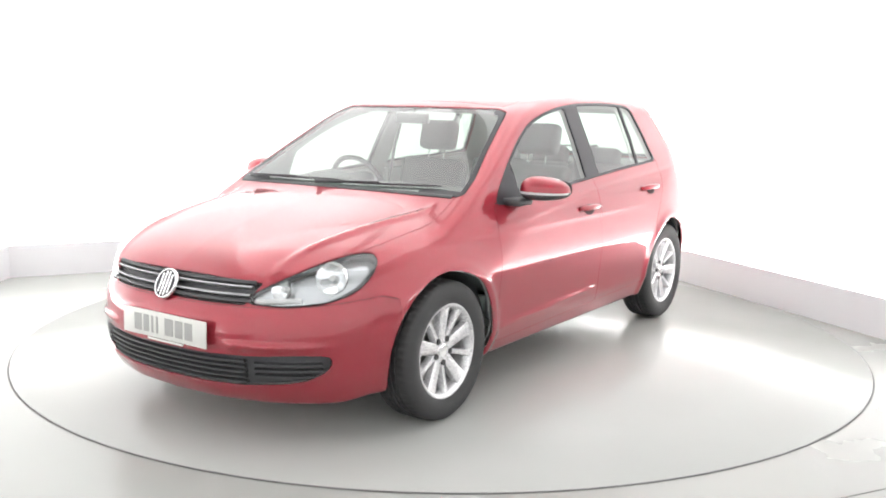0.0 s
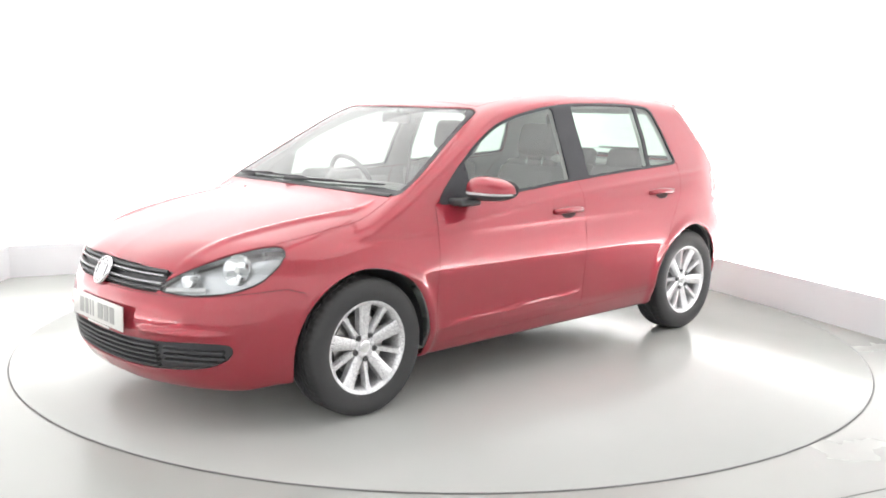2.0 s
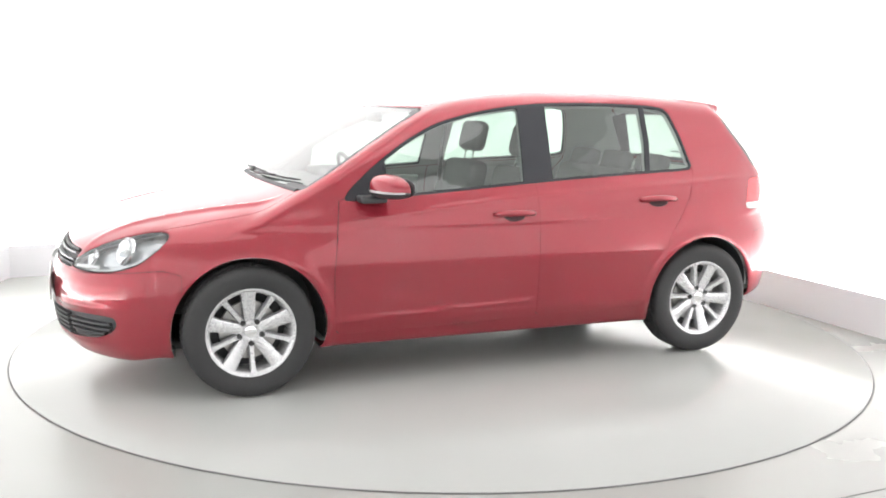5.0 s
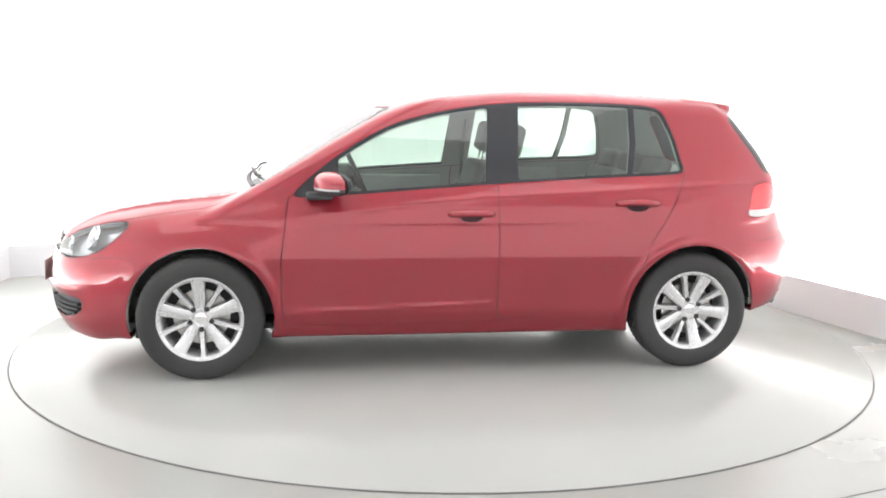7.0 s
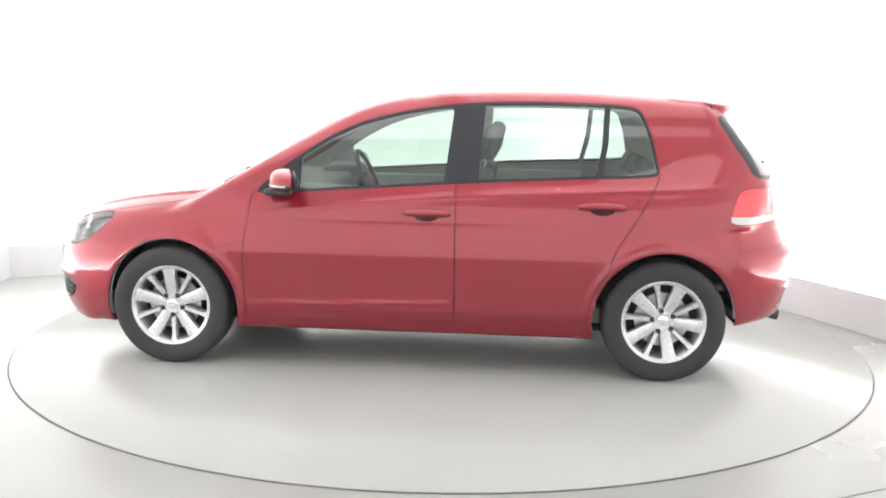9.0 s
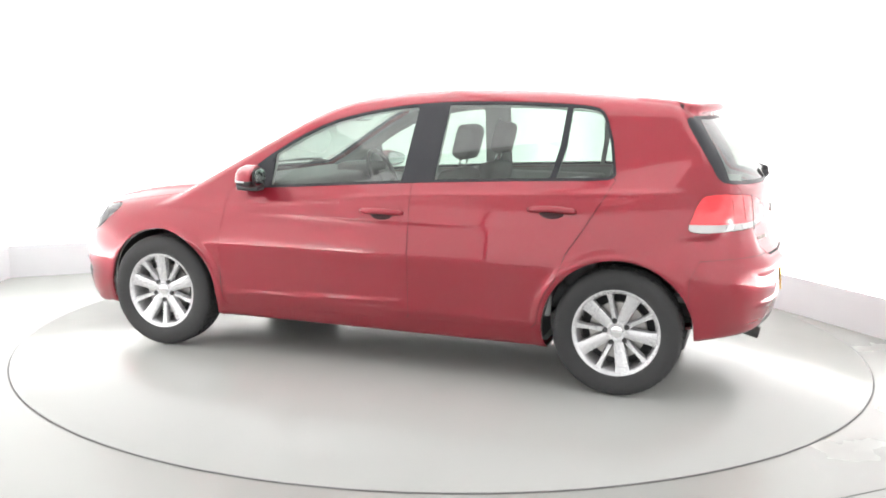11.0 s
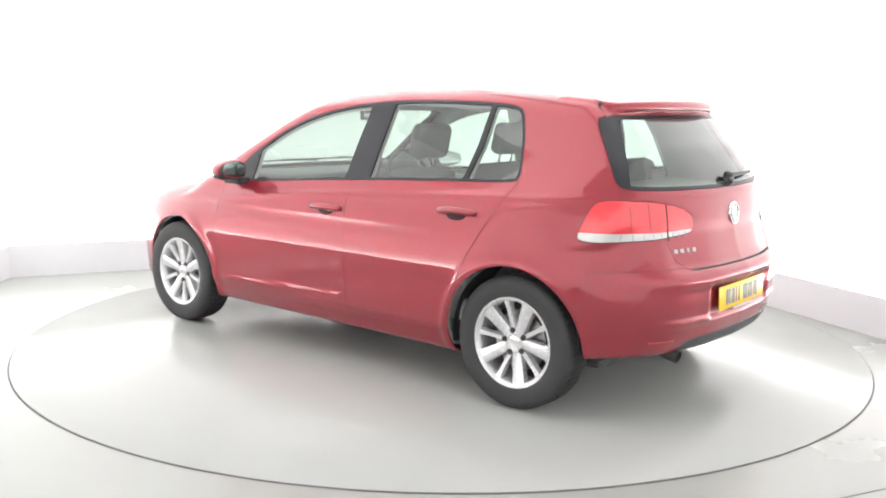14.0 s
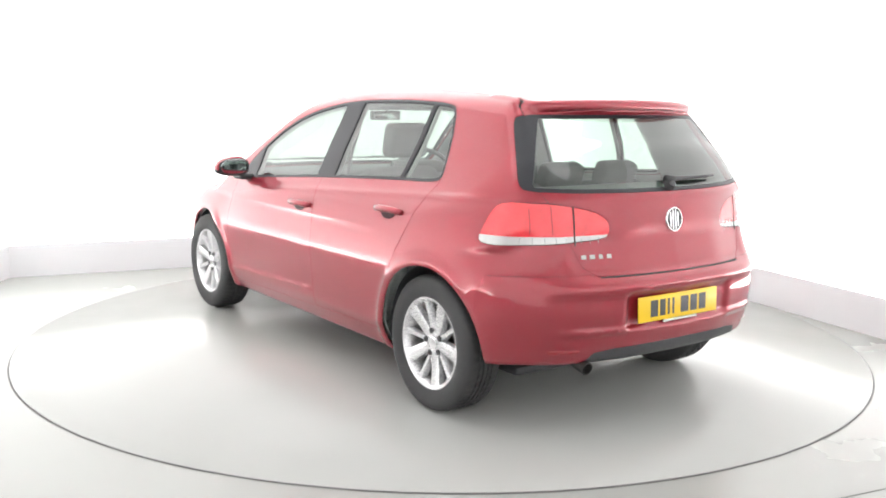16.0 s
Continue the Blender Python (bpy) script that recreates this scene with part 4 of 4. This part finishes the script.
def mirror(sgn):
    base = new("door_mirror")
    base.parent = car
    tagged(base, "red and black door mirror")

    def bowl(name, mat, label, low, high, grow=0.0, front=False):
        """A swept, tapering dome between two heights, cut flat behind."""
        bm = bmesh.new()
        bmesh.ops.create_uvsphere(bm, u_segments=40, v_segments=24, radius=1)
        for cut, way in ((low, -1), (high, 1)):
            if abs(cut) < 1:
                bmesh.ops.bisect_plane(bm, geom=bm.verts[:] + bm.edges[:] + bm.faces[:], plane_co=(0, 0, cut), plane_no=(0, 0, way), clear_outer=True)
        if front:
            bmesh.ops.bisect_plane(bm, geom=bm.verts[:] + bm.edges[:] + bm.faces[:], plane_co=(0.1, 0, 0), plane_no=(-1, 0, 0), clear_outer=True)
        bmesh.ops.holes_fill(bm, edges=bm.edges)
        for v in bm.verts:
            c = v.co.copy()
            a, b, h = (math.copysign(abs(q) ** 0.72, q) for q in c)
            k = max(b + 1, 0.0) / 2
            tall = (0.075 if h > 0 else 0.048) * (1.0 - 0.28 * k * k)
            v.co.x = 0.640 + (0.100 if a > 0 else 0.036) * a * (1 - 0.15 * k) - 0.050 * k ** 1.8 + grow * a
            v.co.y = sgn * (0.963 + (0.112 + grow) * b)
            v.co.z = 0.992 + (tall + grow) * h - 0.006 * k
        bmesh.ops.recalc_face_normals(bm, faces=bm.faces)
        return part(name, bm, mat, base, label)
    bowl("shell", M_PAINT, "red mirror cap", -0.02, 1)
    bowl("lower_shell", M_PLASTIC, "black lower mirror housing", -1, -0.03)
    bowl("indicator", M_WHITE_LENS, "clear indicator strip", -0.16, -0.01, 0.003, True)
    bm = bmesh.new()
    bmesh.ops.create_uvsphere(bm, u_segments=32, v_segments=12, radius=1)
    for v in bm.verts:
        a, b, h = v.co.x, math.copysign(abs(v.co.y) ** 0.7, v.co.y), math.copysign(abs(v.co.z) ** 0.7, v.co.z)
        k = max(b + 1, 0.0) / 2
        v.co = (0.602 - 0.050 * k ** 1.8 + 0.006 * a, sgn * (0.963 + 0.096 * b), 1.002 + 0.045 * (1 - 0.2 * k * k) * h)
    bmesh.ops.recalc_face_normals(bm, faces=bm.faces)
    part("glass", bm, M_MIRROR, base, "tinted mirror glass")
    bm = bmesh.new()
    bmesh.ops.create_uvsphere(bm, u_segments=32, v_segments=12, radius=1)
    for v in bm.verts:
        a, b, h = v.co.x, math.copysign(abs(v.co.y) ** 0.7, v.co.y), math.copysign(abs(v.co.z) ** 0.7, v.co.z)
        k = max(b + 1, 0.0) / 2
        v.co = (0.608 - 0.050 * k ** 1.8 + 0.009 * a, sgn * (0.963 + 0.108 * b), 0.999 + 0.055 * (1 - 0.22 * k * k) * h)
    bmesh.ops.recalc_face_normals(bm, faces=bm.faces)
    part("glass_surround", bm, M_PLASTIC, base, "black surround of the mirror glass")
    bm = box_bm((0.63, 0.79, 0.917), (0.765, 0.90, 0.952), bevel=0.014, seg=3)
    for v in bm.verts:
        v.co.y *= sgn
    if sgn < 0:
        bmesh.ops.reverse_faces(bm, faces=bm.faces)
    part("arm", bm, M_PLASTIC, base, "black mirror arm")


def handle(door, x, z, sgn):
    p, n = on_side(x, z, sgn)
    m = facing(p, n, (0, 0, 1))
    # slightly raised disc, its dark colour stands for shade in the handle hollow
    shade_disc = bmesh.new()
    bmesh.ops.create_uvsphere(shade_disc, u_segments=20, v_segments=10, radius=1, matrix=Matrix.Diagonal((0.062, 0.030, 0.004, 1)))
    ob = part("handle_recess", shade_disc, M_SEAM_SHADE, door, "dark red disc painting the shade behind the handle")
    ob.matrix_basis = m @ pose(0, -0.010, 0)
    pts = [(-0.118, 0, 0.003), (-0.098, 0, 0.016), (-0.05, 0.001, 0.030), (0.0, 0.002, 0.034), (0.05, 0.001, 0.030), (0.098, 0, 0.017), (0.118, 0, 0.004)]
    bm = tube(bmesh.new(), pts, [0.010, 0.0155, 0.0165, 0.0165, 0.0165, 0.0155, 0.010], 12)
    for v in bm.verts:
        v.co.z = v.co.z * 0.85 - 0.001
    ob = part("handle", bm, M_PAINT, door, "red pull handle")
    ob.matrix_basis = m


def headlamp_insides():
    for lamp in find("headlamp"):
        c = sum((v.co for v in lamp.data.vertices), Vector()) / len(lamp.data.vertices)
        sgn = 1 if c.y > 0 else -1
        for y, z, r, back in ((0.668, 0.712, 0.062, 0.018), (0.525, 0.664, 0.045, 0.016)):
            p, n = on_front(sgn * y, z)
            d = (n * 0.75 + Vector((1, 0, 0.0)) * 0.6).normalized()
            bowl = part("reflector_bowl", lathe([(0.0, -r * 0.34), (r * 0.35, -r * 0.30), (r * 0.7, -r * 0.17), (r, 0), (r * 1.06, 0.002), (r * 1.08, -0.012)], 32, "z"), M_REFLECTOR, lamp, "bright round reflector")
            bowl.matrix_basis = facing(p - n * back - d * 0.004, d)
            part("bulb", lathe([(0, 0.0), (r * 0.20, -0.003), (r * 0.22, -0.010), (r * 0.18, -r * 0.34)], 16, "z"), M_WHITE_LENS, bowl, "small bulb shield")
        pts, nor = [], []
        for y in span(0.44, 0.60, 6):
            p, n = on_front(sgn * y, 0.612 + (y - 0.44) * 0.06)
            pts.append(p - n * 0.012)
            nor.append(n)
        strip("indicator_strip", pts, nor, 0.009, 0.004, M_WHITE_LENS, lamp, "pale indicator strip")


def wipers():
    for y0, x1, y1 in ((-0.10, 0.0, 0.60), (-0.62, 0.0, 0.02)):
        pts = []
        for y in span(y0, y1, 9):
            p, n = meet((2.2, y, 0.994 + 0.016 * abs(y - y0)), (-1, 0, 0))
            pts.append(p + n * 0.008)
        w = part("wiper", tube(bmesh.new(), pts, [0.004] + [0.0055] * 7 + [0.003], 6), M_PLASTIC, car, "black windscreen wiper")
        arm = []
        for k in span(0, 1, 5):
            p, n = meet((2.2, y0 - 0.02 + (y1 - y0) * 0.55 * k, 0.986 + 0.014 * k), (-1, 0, 0))
            arm.append(p + n * 0.015)
        part("wiper_arm", tube(bmesh.new(), arm, [0.011, 0.008, 0.007, 0.006, 0.005], 6), M_PLASTIC, w, "black wiper arm")
    # cowl below the screen
    pts, nor = [], []
    for y in span(-0.69, 0.69, 21):
        p, n = meet((1.085 - 0.055 * (y / 0.69) ** 2, y, 2), (0, 0, -1))
        pts.append(p + n * 0.002)
        nor.append(n)
    strip("cowl", pts, nor, 0.012, 0.003, M_PLASTIC, car, "black scuttle panel below the windscreen")
    gate = find("tailgate")[0]
    pts = []
    for y in span(0.02, -0.34, 7):
        p, n = on_rear(y, 1.075 + 0.01 * abs(y))
        pts.append(p + n * 0.020)
    part("rear_wiper", tube(bmesh.new(), pts, [0.020, 0.012, 0.010, 0.009, 0.008, 0.007, 0.005], 8), M_PLASTIC, gate, "black rear wiper")
    p, n = on_rear(0.0, 1.06)
    part("wiper_pivot", lathe([(0, 0.03), (0.022, 0.026), (0.028, 0.0)], 20, "z"), M_PLASTIC, gate).matrix_basis = facing(p, n)


def tail_details():
    gate = find("tailgate")[0]
    p, n = on_rear(0, 0.912)
    emblem("rear_emblem", p, n, 0.055, gate)
    p, n = on_front(0, 0.636)
    emblem("front_emblem", p + n * 0.014, n, 0.066, car)
    # model lettering as plain bars
    for k, w in enumerate((0.030, 0.032, 0.024, 0.028)):
        p, n = on_rear(0.500 - 0.040 * k, 0.775)
        part("letter_bar", box_bm((-w / 2 + 0.003, -0.009, 0.0), (w / 2 - 0.003, 0.009, 0.003), bevel=0.001, seg=1), M_STEEL, gate, "small plain steel bar").matrix_basis = facing(p, n)
    for k, w in enumerate((0.028, 0.022, 0.010)):
        p, n = on_rear(-0.44 - 0.036 * k, 0.865)
        part("letter_bar", box_bm((-w / 2 + 0.003, -0.009, 0.0), (w / 2 - 0.003, 0.009, 0.003), bevel=0.001, seg=1), M_STEEL, gate, "small plain steel bar").matrix_basis = facing(p, n)
    # exhaust
    bm = lathe([(0.030, -0.16), (0.030, 0.0), (0.026, 0.001), (0.025, -0.10)], 24, "x")
    pipe = part("exhaust_tip", bm, M_SOOT, car, "round sooty exhaust tip")
    lie(pipe, -1.945, 0.485, 0.300, 0, 14, 180)
    for sgn in (1, -1):
        pts, nor = row_of(on_rear, [sgn * y for y in span(0.54, 0.66, 7)], 0.382, 0.0005)
        strip("reflector", pts, nor, 0.007, 0.002, M_REFLEX, car, "slim red rear reflector")
        lamps = [l for l in find("tail_lamp") if l.data.vertices[0].co.y * sgn > 0]
        # dark split between the outer lamp and the tailgate lamp
        pts, nor = [], []
        for z in span(0.822, 0.985, 7):
            p, n = on_rear(sgn * 0.53, z)
            pts.append(p + n * 0.0005)
            nor.append(n)
        strip("lamp_split", pts, nor, 0.0035, 0.0015, M_DARK_GAP, lamps[0], "dark joint across the lamp")
        # darker frame lines between the chambers, and upright ribs across the clear strip
        for y, z0, z1 in ((0.62, 0.872, 0.985), (0.70, 0.868, 0.975)):
            pts, nor = [], []
            for z in span(z0, z1, 6):
                p, n = on_rear(sgn * y, z)
                pts.append(p + n * 0.0004)
                nor.append(n)
            strip("chamber_rib", pts, nor, 0.0016, 0.0012, M_REFLEX, lamps[0], "dark red line in the lamp")
        strips = [l for l in find("clear_strip") if l.data.vertices[0].co.y * sgn > 0]
        for y in (0.42, 0.46, 0.50, 0.57, 0.61, 0.65, 0.69, 0.73):
            pts, nor = [], []
            for z in span(0.832, 0.856, 4):
                p, n = on_rear(sgn * y, z)
                if p is not None:
                    pts.append(p + n * 0.0004)
                    nor.append(n)
            if len(pts) > 2:
                strip("lens_rib", pts, nor, 0.0012, 0.001, M_GREY_BEZEL, strips[0], "grey rib in the clear lens")
    # black strip on the skin: tailgate seam plus painted shade of its lower lip
    pts, nor = row_of(on_rear, span(-0.45, 0.45, 21), 0.694, -0.0005)
    strip("lower_seal", pts, nor, 0.0045, 0.0015, M_DARK_GAP, gate, "black strip for the seam and painted shade under the tailgate")


def underbody():
    bm = bmesh.new()
    add_box(bm, (-1.60, -0.58, 0.19), (1.72, 0.58, 0.235), bevel=0.02)
    part("underbody", bm, M_PLASTIC, car, "black floor pan")
    for x in (AXLE, -AXLE):
        part("axle", tube(bmesh.new(), [(x, -0.72, 0.31), (x, 0.72, 0.31)], 0.035, 10), M_ALLOY_DARK, car, "dark axle beam")
    for sgn in (1, -1):
        bm = box_bm((1.615, sgn * 0.56 - 0.09, 0.172), (1.64, sgn * 0.56 + 0.09, 0.215), bevel=0.006)
        part("air_deflector", bm, M_PLASTIC, car, "black deflector before the wheel")


# ---- cabin ----


def cushion(lo, hi, m, mat, name, parent, bev=0.04, label=""):
    bm = box_bm(lo, hi, bevel=bev, seg=4)
    for v in bm.verts:
        v.co = m @ v.co
    return part(name, bm, mat, parent, label)


def front_seat(y):
    seat = new("front_seat")
    seat.parent = car
    tagged(seat, "charcoal cloth front seat")
    cushion((-0.30, y - 0.25, 0.33), (0.25, y + 0.25, 0.47), Matrix(), M_FABRIC, "seat_cushion", seat, 0.05)
    lean = pose(-0.20, y, 0.44, 0, -13, 0)
    cushion((-0.06, -0.24, 0.0), (0.06, 0.24, 0.62), lean, M_FABRIC, "backrest", seat, 0.05)
    for s in (1, -1):
        cushion((-0.02, s * 0.21 - 0.04, 0.05), (0.09, s * 0.21 + 0.04, 0.45), lean, M_FABRIC, "bolster", seat, 0.03)
    cushion((-0.05, -0.135, 0.68), (0.045, 0.135, 0.87), lean, M_FABRIC, "headrest", seat, 0.04)
    for s in (1, -1):
        part("headrest_post", tube(bmesh.new(), [lean @ Vector((0, s * 0.06, 0.58)), lean @ Vector((0, s * 0.06, 0.72))], 0.006, 8), M_CHROME, seat)


def cabin():
    front_seat(0.37)
    front_seat(-0.37)
    bench = new("rear_bench")
    bench.parent = car
    tagged(bench, "charcoal cloth rear bench")
    cushion((-1.10, -0.62, 0.36), (-0.62, 0.62, 0.50), Matrix(), M_FABRIC, "seat_cushion", bench, 0.05)
    lean = pose(-1.02, 0, 0.46, 0, -19, 0)
    for y0, y1 in ((-0.62, -0.16), (-0.155, 0.155), (0.16, 0.62)):
        cushion((-0.07, y0, 0.0), (0.06, y1, 0.58), lean, M_FABRIC, "backrest", bench, 0.05)
    for y in (-0.39, 0.0, 0.39):
        cushion((-0.05, y - 0.13, 0.56), (0.05, y + 0.13, 0.69), lean, M_FABRIC, "headrest", bench, 0.035)
    cushion((-1.80, -0.56, 0.985), (-1.33, 0.56, 1.01), Matrix(), M_LINING, "parcel_shelf", car, 0.008, "grey parcel shelf")
    dash = new("dashboard")
    dash.parent = car
    tagged(dash, "dark grey dashboard")
    cushion((0.48, -0.70, 0.62), (0.86, 0.70, 0.90), Matrix(), M_DASH, "dash_panel", dash, 0.07)
    cushion((0.50, -0.68, 0.87), (0.98, 0.68, 0.965), Matrix(), M_DASH, "dash_top", dash, 0.04)
    cushion((0.47, -0.53, 0.93), (0.70, -0.21, 1.01), Matrix(), M_DASH, "instrument_hood", dash, 0.035)
    cushion((0.0, -0.12, 0.35), (0.60, 0.12, 0.62), Matrix(), M_DASH, "console", dash, 0.04)
    wheel = part("steering_wheel", bmesh.new(), M_PLASTIC, car, "black steering wheel")
    bm = lathe([(0.185 + 0.015 * math.cos(2 * math.pi * k / 10), 0.015 * math.sin(2 * math.pi * k / 10)) for k in range(10)], 40, "x", True)
    add_box(bm, (-0.01, -0.06, -0.05), (0.03, 0.06, 0.05), bevel=0.01)
    for lo, hi in (((0, -0.18, -0.02), (0.015, 0.18, 0.02)), ((0, -0.02, -0.18), (0.015, 0.02, 0.0))):
        add_box(bm, lo, hi, bevel=0.004)
    bm.to_mesh(wheel.data)
    bm.free()
    for f in wheel.data.polygons:
        f.use_smooth = True
    lie(wheel, 0.43, -0.37, 0.915, 0, 24, 0)
    part("steering_column", tube(bmesh.new(), [(0.44, -0.37, 0.91), (0.62, -0.37, 0.83)], 0.035, 10), M_PLASTIC, car)
    mir = cushion((0.40, -0.11, 1.285), (0.43, 0.11, 1.345), Matrix(), M_PLASTIC, "rear_view_mirror", car, 0.012, "black interior mirror")
    cushion((0.395, -0.10, 1.293), (0.399, 0.10, 1.337), Matrix(), M_CHROME, "mirror_glass", mir, 0.001)
    part("mirror_stem", tube(bmesh.new(), [(0.41, 0, 1.335), (0.385, 0, 1.372)], 0.008, 8), M_PLASTIC, mir)
    for sgn in (1, -1):
        for x0, x1, z1 in ((-0.14, 0.80, 0.92), (-0.95, -0.30, 0.97)):
            cushion((x0, sgn * 0.755 - 0.02, 0.35), (x1, sgn * 0.755 + 0.02, z1), Matrix(), M_LINING, "door_card", car, 0.015, "grey inner door panel")
        belt = [(-0.27, sgn * 0.715, 0.75), (-0.275, sgn * 0.66, 1.12), (-0.285, sgn * 0.60, 1.30)]
        part("seat_belt", tube(bmesh.new(), belt, 0.012, 6), M_FABRIC, car, "dark seat belt")
    cushion((-1.30, -0.6, 0.24), (0.9, 0.6, 0.33), Matrix(), M_LINING, "cabin_floor", car, 0.01, "grey carpet")
    cushion((-1.85, -0.55, 0.43), (-1.26, 0.55, 0.47), Matrix(), M_LINING, "boot_floor", car, 0.01, "grey boot carpet")
    cushion((-1.84, -0.50, 0.345), (-1.58, 0.50, 0.425), Matrix(), M_PLASTIC, "rear_underbody", car, 0.02, "black rear floor pan")


def fittings():
    build_grilles()
    headlamp_insides()
    for sgn in (1, -1):
        mirror(sgn)
    for d in find("front_door"):
        handle(d, -0.070, 0.842, 1 if d.data.vertices[0].co.y > 0 else -1)
    for d in find("rear_door"):
        handle(d, -0.957, 0.893, 1 if d.data.vertices[0].co.y > 0 else -1)
    p, n = on_front(0, 0.470)
    number_plate(p + Vector((0.001, 0.028, 0)), Vector((1, 0, 0.02)), M_PLATE_WHITE, "white front number plate with plain dark bars")
    p, n = on_rear(0, 0.540)
    number_plate(p + Vector((-0.004, 0.025, 0.004)), Vector((-1, 0, 0.05)), M_PLATE_YELLOW, "yellow rear number plate with plain dark bars")
    wipers()
    tail_details()
    underbody()
    cabin()


fittings()
motions()
